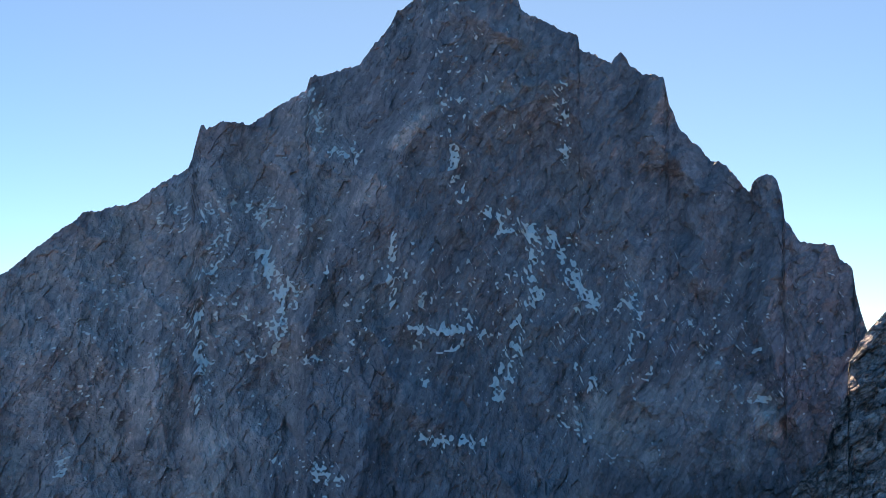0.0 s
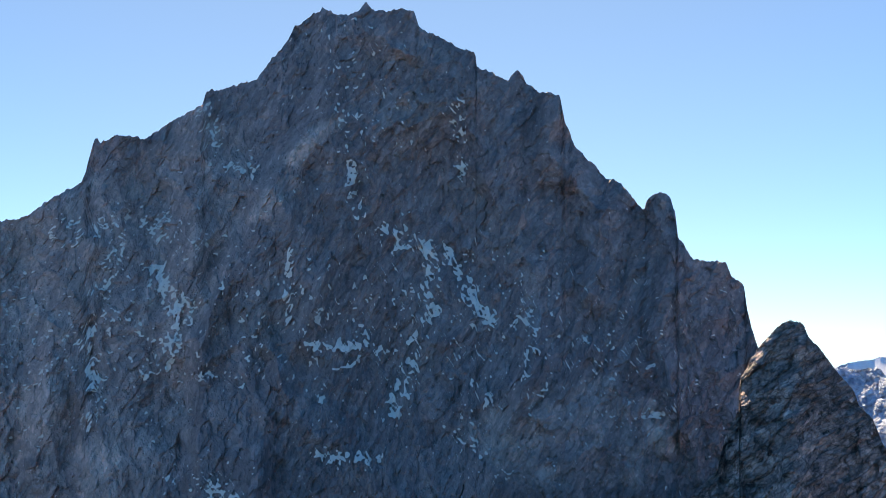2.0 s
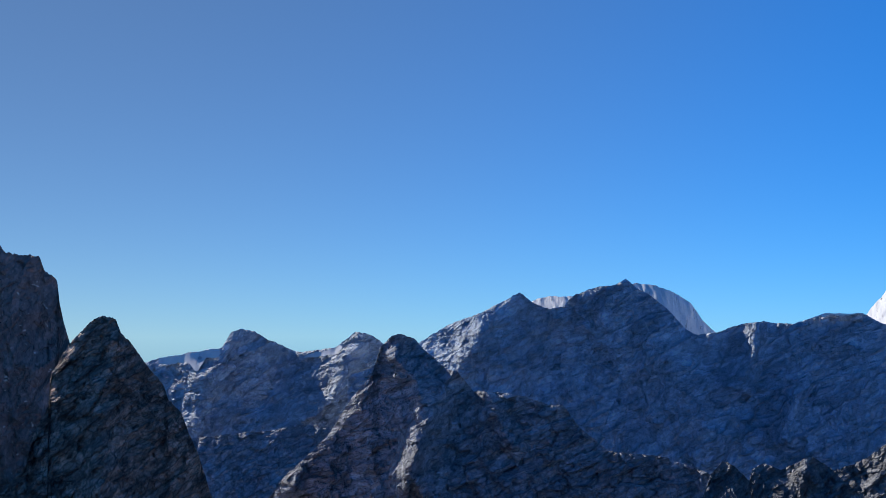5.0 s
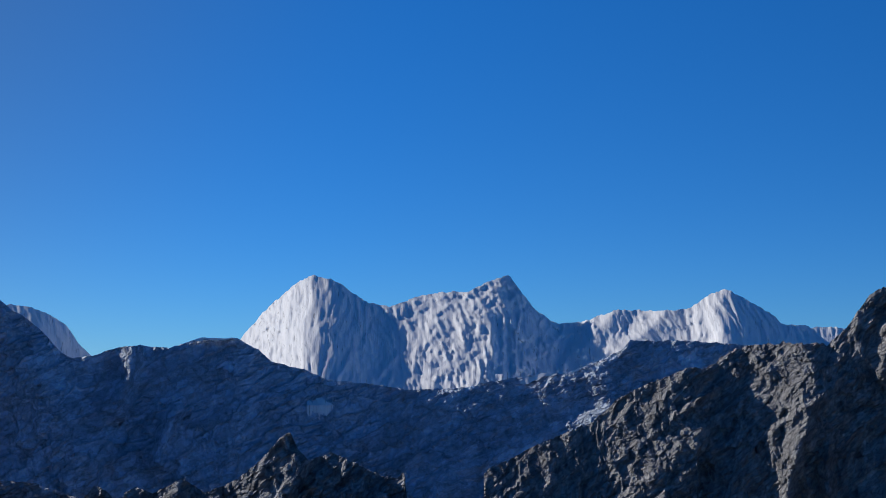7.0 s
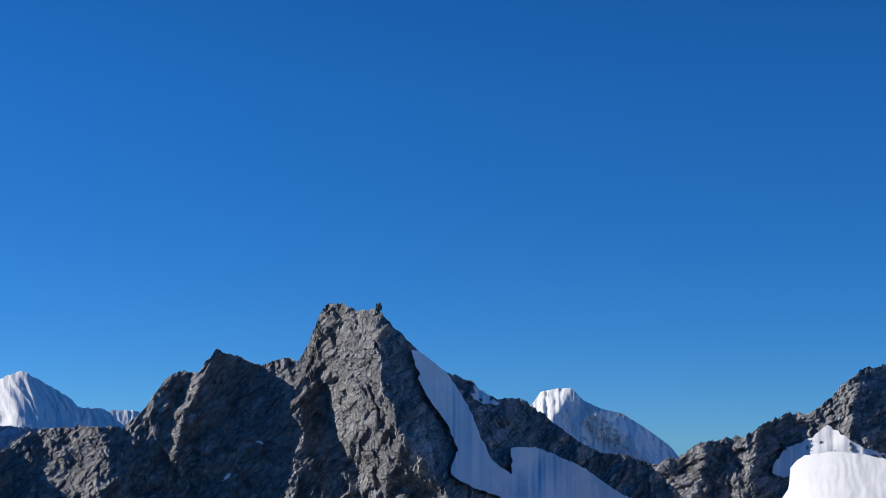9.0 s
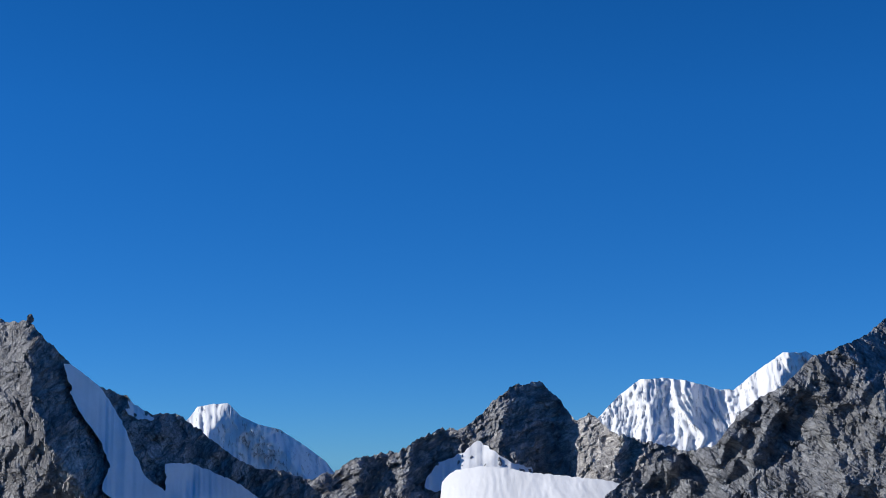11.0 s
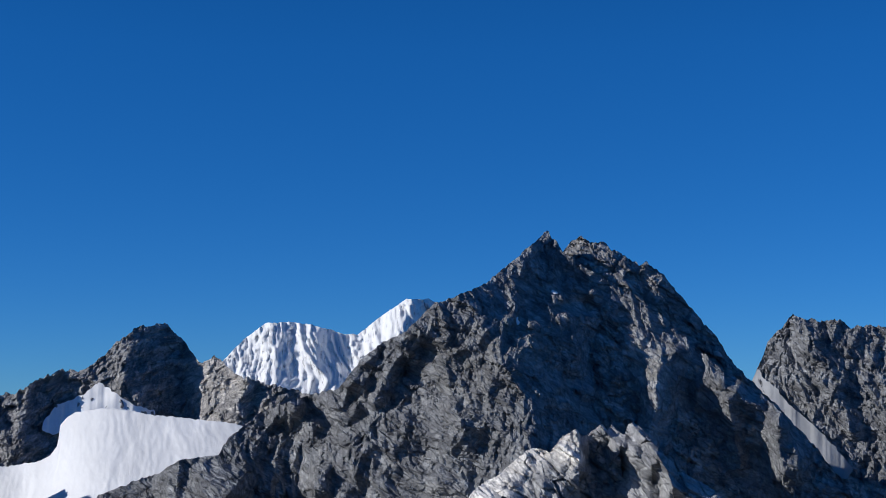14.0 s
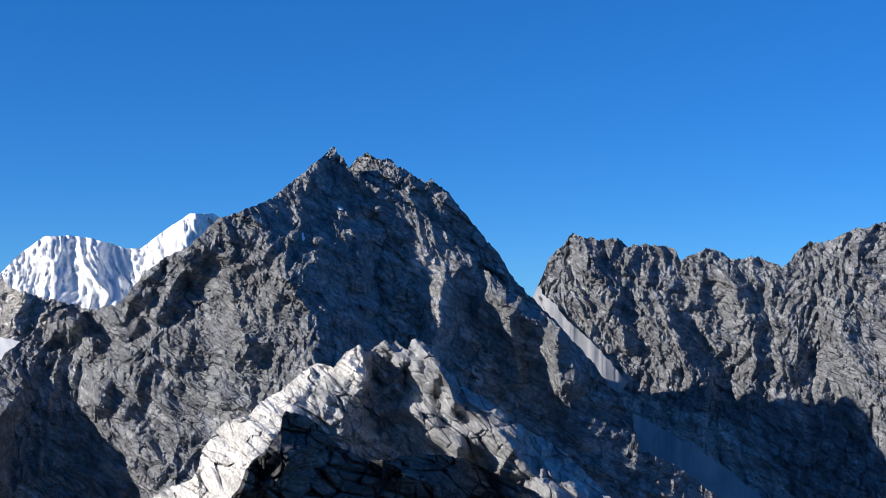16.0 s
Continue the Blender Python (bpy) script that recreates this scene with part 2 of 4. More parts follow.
def inside(az, el, poly):
    hit = np.zeros(az.shape, bool)
    for (a0, e0), (a1, e1) in zip(poly, poly[1:] + poly[:1]):
        if e0 != e1:
            hit ^= ((e0 > el) != (e1 > el)) & (az < a0 + (el - e0) * (a1 - a0) / (e1 - e0))
    return hit


def grid_mesh(name, pts, keep, material, parent, flat, label="", kind="", marks={}, rounded=0):
    """A mesh of the quads of a grid of points (n, m, 3) where keep (n-1, m-1) holds."""
    n, m = pts.shape[:2]
    idx = np.arange(n * m).reshape(n, m)
    quads = np.stack([idx[:-1, :-1], idx[1:, :-1], idx[1:, 1:], idx[:-1, 1:]], -1)[keep]
    used, inv = np.unique(quads, return_inverse=True)
    quads = inv.reshape(-1, 4)
    co = pts.reshape(-1, 3)[used].astype(np.float32)
    if rounded:
        # ease the stepped outline
        edges = np.sort(np.concatenate([quads[:, [a, (a + 1) % 4]] for a in range(4)]), axis=1)
        uniq, times = np.unique(edges, axis=0, return_counts=True)
        rim = uniq[times == 1]
        for _ in range(rounded):
            total, count = np.zeros_like(co), np.zeros(len(co), np.float32)
            for a, b in ((0, 1), (1, 0)):
                np.add.at(total, rim[:, a], co[rim[:, b]])
                np.add.at(count, rim[:, a], 1)
            on = count > 0
            co[on] = 0.4 * co[on] + 0.6 * total[on] / count[on][:, None]
    me = bpy.data.meshes.new(name)
    me.vertices.add(len(used))
    me.vertices.foreach_set("co", co.ravel())
    me.loops.add(quads.size)
    me.loops.foreach_set("vertex_index", quads.astype(np.int32).ravel())
    me.polygons.add(len(quads))
    me.polygons.foreach_set("loop_start", np.arange(0, quads.size, 4, dtype=np.int32))
    me.polygons.foreach_set("use_smooth", np.full(len(quads), not flat))
    me.update()
    me.validate()
    me.materials.append(material)
    for key, values in marks.items():
        if values.ndim == 3:
            me.attributes.new(key, "FLOAT_VECTOR", "POINT").data.foreach_set("vector", values.reshape(-1, 3)[used].astype(np.float32).ravel())
        else:
            me.attributes.new(key, "FLOAT", "POINT").data.foreach_set("value", values.reshape(-1)[used].astype(np.float32))
    ob = new(name, me)
    ob.parent = parent
    tagged(ob, label=label, kind=kind)
    return ob


DEG = math.pi / 180


def pieces_of(keep, least=12):
    """The connected pieces of a mask, but for the least ones."""
    mark = np.where(keep, np.arange(1, keep.size + 1).reshape(keep.shape), 0)
    while True:
        wide = np.pad(mark, 1)
        most = np.max([wide[1 + a:wide.shape[0] - 1 + a, 1 + b:wide.shape[1] - 1 + b] for a in (-1, 0, 1) for b in (-1, 0, 1)], axis=0) * keep
        if (most == mark).all():
            break
        mark = most
    names, sizes = np.unique(mark[keep], return_counts=True)
    return [mark == k for k, s in zip(names, sizes) if s >= min(least, sizes.max())]


def mountain(name, label, ridge, dist, slope, material, foot=-11.0, step=0.05, relief=(40, 160), beds=(4, 22), dip=20.0,
             fine=4.0, jag=0.06, spurs=(), snowfields=(), snow_mat=None, flat=True, seed=0.0, stretch=0.35, face="rock_face",
             back=0.9, category="mountain", rib="rock_rib", tones=(), blur=2.5, blocks=1.0, contrast=1.0, flecks=None, creases=1.0,
             gullies=0.3, split=(8.0, 3.6), split_ribs=False):
    """A mountain told by a surveyor at the origin. ridge: (bearing, height in degrees) along its crest; dist: (bearing,
    metres);
    slope: tangent of its face; relief: depth and width in metres of its buttresses; beds: depth and spacing of its
    strata, which rise to the right by dip degrees; split: length and height of its blocks; spurs: (depth, left and
    right width in degrees, line); snowfields: (name, outline, thickness);
    tones: outlines of rock coloured paler, sunlit faces among them."""
    ridge = sorted(ridge)
    ra, rh = (np.array(c) for c in zip(*ridge))
    n = int((ra[-1] - ra[0]) / step) + 1
    az = np.linspace(ra[0], ra[-1], n)
    line = np.stack([az * 1.0, az * 0 + seed + 3.3, az * 0], -1)
    crest = np.interp(az, ra, rh)
    k = int(blur / step)
    kernel = np.hanning(2 * k + 1)
    soft_crest = np.convolve(np.pad(crest, k, mode="edge"), kernel / kernel.sum(), mode="valid")
    teeth = 0.9 * fbm(line * 5.0, 4, 0.75) + 0.9 * np.round(3 * perlin(line * 3.1)) / 3 + 1.2 * np.maximum(0, perlin(line * 8.0)) - 0.25
    crest = crest + jag * teeth
    m = max(40, int((crest.max() - foot) / step * 0.7))
    v = np.linspace(0, 1, m) ** 1.1
    el = crest[:, None] + (foot - crest[:, None]) * v[None, :]
    A = np.broadcast_to(az[:, None], el.shape)
    r0 = np.interp(az, *zip(*dist))[:, None]
    z0 = r0 * np.tan(soft_crest * DEG)[:, None]
    base = (r0 * slope - z0) / np.maximum(slope - np.tan(el * DEG), 0.2)
    p = np.stack([base * np.sin(A * DEG), base * np.cos(A * DEG), base * np.tan(el * DEG)], -1).astype(np.float32)
    wide = relief[1]
    along_face = r0 * (A - az.mean()) * DEG + 0 * el
    height = p[..., 2]

    def on_face(sx, sy, off, turn=0.0, bend=1.0):
        """Places on the face in units of sx by sy metres, turned by so many degrees."""
        c, s = math.cos(turn * DEG), math.sin(turn * DEG)
        x, y = along_face + bend * shift[0], height + bend * shift[1]
        return np.stack([(x * c + y * s) / sx, (y * c - x * s) / sy, np.full(x.shape, seed * 3.7 + off)], -1).astype(np.float32)

    shift = (0, 0)
    shift = [0.22 * wide * fbm(on_face(wide, wide, off), 4, 0.55) for off in (50, 59)]
    big = relief[0] * (ridged(on_face(wide, wide / stretch, 0), 2, 0.45) - 0.6)
    wave = 1 + 0.3 * perlin(on_face(wide * 0.3, wide * 0.3, 20)) + 0.2 * perlin(on_face(wide * 0.1, wide * 0.1, 21))
    swing = [0.5 * a / (r0 * DEG) for a in shift]
    owner, strongest = np.zeros(A.shape, np.int32), np.full(A.shape, 0.45, np.float32)
    for count, (depth, wl, wr, path) in enumerate(spurs):
        loose = min(1.0, 0.5 * (wl + wr))
        d, side, t = near_line(A + loose * swing[0], el + loose * swing[1], path)
        d = d * wave / np.where(side < 0, wl, wr)
        lift = np.maximum(0, 1 - np.sqrt(d * d + 0.002)) ** 1.1 * (1 if np.interp(path[0][0], ra, rh) - path[0][1] < 0.9 else 0.25 + 0.75 * smooth(0, 0.4, t))
        big = big + depth * lift
        owner = np.where(lift > strongest, count + 1, owner)
        strongest = np.maximum(strongest, lift)
    # ribs that lean both ways down a rock face, flutes that fan out on a snow face
    if flat:
        mid = np.maximum(ridged(on_face(wide * 0.26, wide * 0.3 / stretch, 9, 16), 3, 0.5), ridged(on_face(wide * 0.3, wide * 0.3 / stretch, 13, -22), 3, 0.5))
        crease = np.maximum(ridged(on_face(fine * 5.0, fine * 5.0 / stretch, 3, 20), 3, 0.55), ridged(on_face(fine * 6.0, fine * 6.0 / stretch, 4, -26), 3, 0.55))
    else:
        fan = 0.7 * fbm(on_face(wide * 2.5, wide * 2.5, 31), 2) + 0.12
        flute = on_face(1, 1, 9, 0, 0.5)
        flute[..., 0] += fan * (height - height.max())
        mid = ridged(flute * np.array((3.6 / wide, 3.6 * stretch / wide, 1), np.float32), 3, 0.5)
        crease = ridged(flute * np.array((0.2 / fine, 0.2 * stretch / fine, 1), np.float32) + 4, 3, 0.6)
    mid, crease = relief[0] * gullies * mid, creases * fine * 1.5 * crease
    # strata: ledges that come and go
    q = on_face(1, beds[1], 11, dip, 0.25)[..., 1] + 0.5 * fbm(on_face(beds[1] * 9, beds[1] * 4, 12), 3)
    saw = q - np.floor(q)
    ledge = beds[0] * np.minimum(saw / 0.8, (1 - saw) / 0.2) * smooth(-0.2, 0.3, perlin(on_face(beds[1] * 6, beds[1] * 1.6, 14, dip, 0.25)))
    # blocks split along the strata
    h1, c1, e1 = facets(on_face(fine * split[0], fine * split[1], 5, dip, 0.3))
    h2, c2, e2 = facets(on_face(fine * 0.4 * split[0], fine * 0.45 * split[1], 6, dip, 0.3))
    block = blocks * fine * (1.8 * h1 + 1.0 * h2 - 0.7 * (1 - smooth(0, 0.14, e1)) - 0.4 * (1 - smooth(0, 0.2, e2)))
    patina = 0.5 + contrast * (0.35 * (c1 - 0.5) + 0.4 * (c2 - 0.5) + 0.4 * fbm(on_face(fine * 0.8 * split[0], fine * 0.6 * split[1], 8, dip, 0.3), 3))
    grit = fine * (0.45 if flat else 0.06) * fbm(on_face(fine * 2.5, fine * 2.0, 7), 4, 0.62)
    r = base - big - mid - ledge - block - grit - crease
    strata = on_face(1, 1, 0, dip, 0.2)
    strata[..., 2] = r - base
    lay = np.stack([along_face, height, r - base], -1).astype(np.float32)
    front = np.stack([r * np.sin(A * DEG), r * np.cos(A * DEG), r * np.tan(el * DEG)], -1)
    foot_row = front[:, -1:].copy()
    foot_row[..., 2] = -560
    rows = []
    rc, zc = r[:, :1], front[:, :1, 2]
    for k in (0.012, 0.04, 0.1, 0.2, 0.35, 0.55, 0.8, 1.0):
        drop = k * (zc + 560)
        rr = rc + drop / back + 0.1 * drop * (fbm(np.stack([A[:, :1] * 0.8, A[:, :1] * 0 + k * 6, A[:, :1] * 0 + seed], -1), 3))
        rows.append(np.stack([rr * np.sin(A[:, :1] * DEG), rr * np.cos(A[:, :1] * DEG), zc - drop], -1))
    pts = np.concatenate(rows[::-1] + [front, foot_row], 1)
    top = new(name)
    tagged(top, label=label, category=category)
    top.location = (float(r0.mean() * math.sin(az.mean() * DEG)), float(r0.mean() * math.cos(az.mean() * DEG)), -560)
    pts -= np.array(top.location)
    full = np.zeros(pts.shape[:2], np.float32)
    skin = np.full(pts.shape[:2], 0.5, np.float32)
    skin[:, len(rows):-1] = np.clip(patina, 0, 1)
    if tones:
        pale = np.zeros(A.shape, np.float32)
        for amount, outline in tones:
            wa = 0.9 * fbm(p / (wide * 0.35) + 3, 3, 0.6)
            we = 0.9 * fbm(p / (wide * 0.35) + 8, 3, 0.6)
            for s in range(5):
                pale += 0.2 * amount * inside(A + wa * (s - 1.5) * 0.5, el + we * (s - 1.5) * 0.5, outline)
        full[:, len(rows):-1] = np.clip(pale, 0, 1)
    spread = np.concatenate([np.zeros(len(rows), int), np.arange(m), [m - 1]])
    marks = {"tone": full, "patina": skin, "lay": lay[:, spread], "bed": strata[:, spread]}
    for key in ("lay", "bed"):
        marks[key][:, :len(rows), 1] += np.arange(len(rows), 0, -1)[None, :] * 30
    part_of = np.zeros((n - 1, pts.shape[1] - 1), np.int32)
    part_of[:, :len(rows)] = -1
    part_of[:, len(rows):-1] = owner[:-1, :-1]
    most = len(spurs)
    if split_ribs:
        for k in range(1, most + 1):
            grain = pieces_of(part_of == k, 60) if (part_of == k).any() else []
            part_of[part_of == k] = 0
            for piece in grain[:1]:
                part_of[piece] = k
            for piece in grain[1:]:
                most += 1
                part_of[piece] = most
    for k in range(-1, most + 1):
        if (part_of == k).any():
            grid_mesh(face if k == 0 else "far_slope" if k < 0 else rib, pts, part_of == k, material, top, flat, marks=marks)
    if flecks:
        dense = np.zeros(A.shape, np.float32)
        for amount, width, path in flecks:
            dense = np.maximum(dense, amount * np.exp(-(near_line(A, el, path)[0] / width) ** 2))
        slant = np.stack([A * 7.0 + el * 3.0, el * 19.0 - A * 5.0, A * 0 + seed], -1)
        lump = fbm(slant, 3, 0.65) + 0.45 * (c2 - 0.5)
        hit = lump > 0.43 - 0.42 * dense
        for sname, outline, thick in snowfields:
            oa, oe = zip(*outline)
            box = (A > min(oa) - 0.3) & (A < max(oa) + 0.3) & (el > min(oe) - 0.3) & (el < max(oe) + 0.3)
            pb, sb = p[box], slant[box]
            grow = 0.16 * np.stack([fbm(pb / 7.0 + 3, 3, 0.7), fbm(pb / 7.0 + 8, 3, 0.7)], -1)
            hit[box] |= inside(A[box] + grow[:, 0], el[box] + grow[:, 1], outline) & (fbm(sb * 1.3 + 6, 3, 0.7) > -0.02)
        snowfields = ()
        keep = hit[:-1, :-1] & (hit[1:, 1:] | hit[1:, :-1])
        rs = r - 1.5
        sp = np.stack([rs * np.sin(A * DEG), rs * np.cos(A * DEG), rs * np.tan(el * DEG)], -1) - np.array(top.location)
        grid_mesh("snow_flecks", sp, keep, snow_mat, top, False, "snow lying on small ledges", "stuff", {"lay": lay}, rounded=1)
    even = blurred(r, 7) if snowfields else r
    for sname, outline, thick in snowfields:
        oa, oe = zip(*outline)
        size = max(max(oa) - min(oa), 0.6)
        u0, u1 = (int(np.clip((a - az[0]) / step, 0, n - 1)) for a in (min(oa) - 0.4, max(oa) + 0.4))
        low = np.where((el[u0:u1] < max(oe) + 0.4) & (el[u0:u1] > min(oe) - 0.4))[1]
        if u1 - u0 < 3 or len(low) == 0:
            continue
        cut = (slice(u0, u1 + 1), slice(low.min(), low.max() + 1))
        pc = p[cut]
        grain = 0.005 * r0.mean()
        wa = (0.3 if size < 1.6 else 0.1) * min(size, 1.0) * fbm(pc / grain + 3, 4, 0.7)
        we = (0.2 if size < 1.6 else 0.08) * min(size, 1.0) * fbm(pc / grain + 8, 4, 0.7)
        hit = inside(A[cut] + wa, el[cut] + we, outline)
        if size < 1.6:
            hit &= fbm(pc / (0.0045 * r0.mean()) + 40, 3, 0.7) > -0.16
        keep = hit[:-1, :-1] & hit[1:, 1:]
        if not keep.any():
            continue
        rs = even[cut] - thick
        sp = np.stack([rs * np.sin(A[cut] * DEG), rs * np.cos(A[cut] * DEG), rs * np.tan(el[cut] * DEG)], -1) - np.array(top.location)
        for piece in pieces_of(keep):
            grid_mesh(sname, sp, piece, snow_mat, top, False, "wind-packed snow", marks={"lay": lay[cut]}, rounded=2 if size < 1.6 else 3)
    return top


# ---- ridge lines: bearing and height, in degrees, as seen from the viewpoint ----
RIDGE_WALL_WEST = [(-20.74, -1.21), (-18.17, 0.25), (-15.91, 1.75), (-15.43, 2.16), (-14.76, 2.77), (-13.79, 3.49), (-13.00, 4.11), (-12.59, 4.15),
    (-11.31, 4.47), (-10.62, 4.99), (-9.33, 5.75), (-9.17, 6.20), (-8.90, 7.33), (-8.70, 7.13), (-8.13, 7.51), (-7.07, 7.37)]
RIDGE_WALL_SUMMIT = [(-6.60, 7.68), (-6.20, 8.00), (-5.07, 8.63), (-4.91, 9.15), (-4.45, 9.20), (-3.83, 9.37), (-3.10, 9.58), (-2.58, 10.25),
    (-2.17, 10.72), (-1.71, 11.44), (-1.12, 11.96), (-0.60, 12.21), (-0.07, 11.97), (0.67, 12.11), (0.94, 12.44), (1.11, 12.19), (1.40, 12.13),
    (2.24, 12.21), (2.71, 12.17), (2.92, 11.56), (3.29, 11.35), (3.92, 11.04), (5.01, 10.58), (5.05, 10.17), (5.70, 9.84)]
RIDGE_WALL_EAST = [(6.22, 9.63), (6.60, 10.05), (6.89, 9.53), (7.36, 9.20), (8.13, 9.08), (8.33, 8.01), (8.70, 7.18), (9.82, 6.03), (10.33, 5.82),
    (11.20, 4.78), (11.28, 5.11), (11.55, 5.39), (11.91, 5.48), (12.15, 5.25), (12.32, 4.70), (12.43, 3.74), (12.64, 3.53),
    (12.94, 3.01), (14.14, 2.90), (14.33, 2.39), (14.76, 2.08),
    (14.87, 1.16), (15.20, -0.15), (15.84, -1.76), (16.78, -3.94), (17.52, -5.89)]
RIDGE_SPUR = [(10.51, -8.24), (12.17, -6.64), (12.79, -5.63), (13.72, -4.61), (14.04, -3.38), (14.56, -2.36), (14.57, -1.33), (15.19, -0.25),
    (15.72, 0.33), (16.13, 0.70), (16.48, 0.80), (16.85, 0.63), (17.05, 0.11), (17.36, -0.20), (17.97, -1.02), (18.57, -1.74), (18.73, -2.25),
    (19.17, -2.65), (19.47, -3.47), (19.86, -4.37), (20.25, -5.58), (20.83, -7.16)]
RIDGE_FAR_A = [(14.62, -1.77), (16.27, -1.37), (18.45, -0.75), (19.59, -0.55), (20.63, -0.39), (20.94, 0.17), (21.36, 0.32), (21.77, 0.21),
    (22.19, -0.04), (23.43, -0.56), (24.77, -0.36), (25.49, 0.20), (26.01, 0.09), (26.41, -0.15), (27.83, -1.18), (29.83, -2.40)]
RIDGE_LOW = [(17.51, -3.84), (20.62, -3.54), (22.27, -3.40), (23.72, -3.17), (24.54, -3.34), (26.17, -3.64), (28.80, -4.03)]
RIDGE_MID = [(21.22, -7.10), (22.46, -5.69), (22.88, -5.08), (23.71, -4.36), (24.54, -3.54), (25.37, -2.21), (26.09, -1.39), (26.41, -0.36),
    (26.82, 0.05), (27.13, 0.13), (27.64, -0.06), (28.14, -0.57), (28.84, -1.18), (29.24, -1.28), (29.84, -1.99), (30.44, -1.99), (31.03, -2.05),
    (31.82, -2.19), (32.61, -2.48), (33.10, -2.48), (33.71, -3.31), (34.74, -4.13), (35.76, -4.23), (36.78, -4.34), (38.23, -4.85), (39.26, -5.35),
    (40.92, -5.96), (43.61, -7.15)]
RIDGE_CRAG = [(38.03, -5.96), (38.43, -4.91), (38.84, -4.44), (39.26, -4.64), (39.78, -5.15), (39.88, -4.74), (40.29, -4.50), (40.91, -4.74),
    (41.94, -4.22), (42.77, -4.73), (43.80, -4.31), (44.63, -3.69), (45.45, -2.76), (45.80, -2.57), (46.07, -3.17), (46.48, -3.57), (47.30, -3.30),
    (48.33, -3.75), (48.94, -4.05), (49.66, -4.24), (49.96, -4.00), (50.08, -5.05), (50.46, -5.44), (51.07, -6.43)]
RIDGE_BLUE_WEST = [(25.21, -1.48), (27.11, -0.69), (27.88, -0.18), (28.85, 0.43), (30.22, 0.95), (31.02, 1.36), (31.51, 1.64), (32.02, 1.27),
    (32.63, 1.03), (33.14, 1.12), (33.44, 1.49), (34.25, 1.81), (35.06, 1.92), (35.43, 2.13), (35.78, 1.82), (36.30, 1.52), (36.93, 1.01),
    (37.56, 0.29), (37.97, 0.08), (38.80, 0.19), (39.42, 0.44), (40.25, 0.57)]
RIDGE_BLUE_EAST = [(41.39, 0.46), (42.53, 0.84), (43.78, 0.84), (44.61, 0.43), (45.07, -0.01), (46.31, -0.31), (47.14, -0.65), (48.79, -0.81),
    (50.04, -1.01), (51.49, -0.96), (52.32, -0.89), (53.14, -0.68), (54.18, -0.53), (55.11, -0.36), (55.83, -0.40), (56.86, 0.06), (57.89, 0.48),
    (58.22, 0.84), (60.07, 0.85), (62.96, 0.65), (66.07, 0.25), (69.17, -0.57)]
RIDGE_DOME = [(30.84, 0.14), (31.92, 1.27), (32.22, 1.44), (32.62, 1.48), (33.33, 1.49), (34.66, 1.40), (35.78, 1.97), (36.50, 1.87), (37.13, 1.63),
    (37.75, 1.26), (38.17, 0.60), (38.69, 0.13), (39.63, -0.43), (40.88, -0.83)]
RIDGE_MASSIF = [(42.23, -0.84), (43.93, 0.81), (44.63, 1.64), (45.24, 2.27), (46.06, 2.96), (46.59, 3.17), (47.41, 2.97), (47.93, 2.60),
    (48.56, 2.19), (49.39, 2.03), (50.53, 2.46), (51.47, 2.59), (52.30, 2.63), (53.13, 3.05), (53.76, 3.22), (54.28, 2.54), (54.80, 1.92),
    (55.52, 1.46), (56.45, 1.51), (57.69, 1.97), (58.92, 1.93), (59.53, 1.93), (60.35, 2.03), (60.96, 2.44), (61.61, 2.75), (62.17, 2.44),
    (62.97, 2.03), (63.66, 1.46), (64.55, 1.36), (65.53, 1.32), (66.49, 1.28), (67.52, 0.66), (69.17, -0.16)]
RIDGE_GREY_WEST = [(52.88, -3.99), (54.65, -3.06), (55.24, -2.78), (56.84, -2.12), (57.84, -1.21), (58.65, -0.80), (60.28, -0.12), (60.90, -0.18),
    (61.93, 0.54), (62.96, 0.71), (64.21, 0.76), (65.24, 0.76), (65.86, 1.28), (66.69, 2.52), (67.32, 2.79), (67.84, 2.73), (68.46, 3.50),
    (69.19, 3.35), (70.11, 3.00), (71.04, 3.31), (71.45, 3.14), (71.87, 3.86)]
RIDGE_GREY_EAST = [(72.19, 4.79), (72.50, 5.26), (73.12, 5.25), (73.83, 4.98), (74.34, 5.11), (75.03, 4.38), (75.86, 3.55), (76.90, 2.77),
    (77.84, 2.41), (78.15, 2.10), (78.77, 1.75), (79.60, 1.83), (80.11, 1.48), (81.03, 0.76), (81.85, 0.14), (82.56, -0.16), (83.48, -0.26),
    (84.08, -0.47), (85.3, -1.6), (86.5, -2.9), (87.6, -4.6)]
RIDGE_PYRAMID = [(78.45, 0.30), (79.46, 1.11), (80.07, 1.62), (80.37, 2.03), (80.88, 2.13), (81.46, 2.17), (81.91, 1.72), (82.53, 1.41),
    (83.36, 1.20), (84.18, 0.68), (85.01, 0.06), (85.42, -0.45), (86.65, -1.17)]
RIDGE_KNOLL = [(82.54, -1.15), (84.18, -0.65), (85.32, -0.31), (86.04, 0.16), (87.69, 0.40), (88.32, 0.86), (89.15, 1.17), (90.08, 1.26),
    (90.81, 1.87), (91.75, 2.69), (92.47, 2.88), (92.84, 2.94), (93.39, 2.46), (93.78, 1.95), (94.18, 1.43), (94.69, 1.73), (94.99, 1.53),
    (95.48, 1.02), (96.68, 0.70), (97.67, 0.49), (98.45, 0.19), (99.61, -0.42), (101.70, -1.41)]
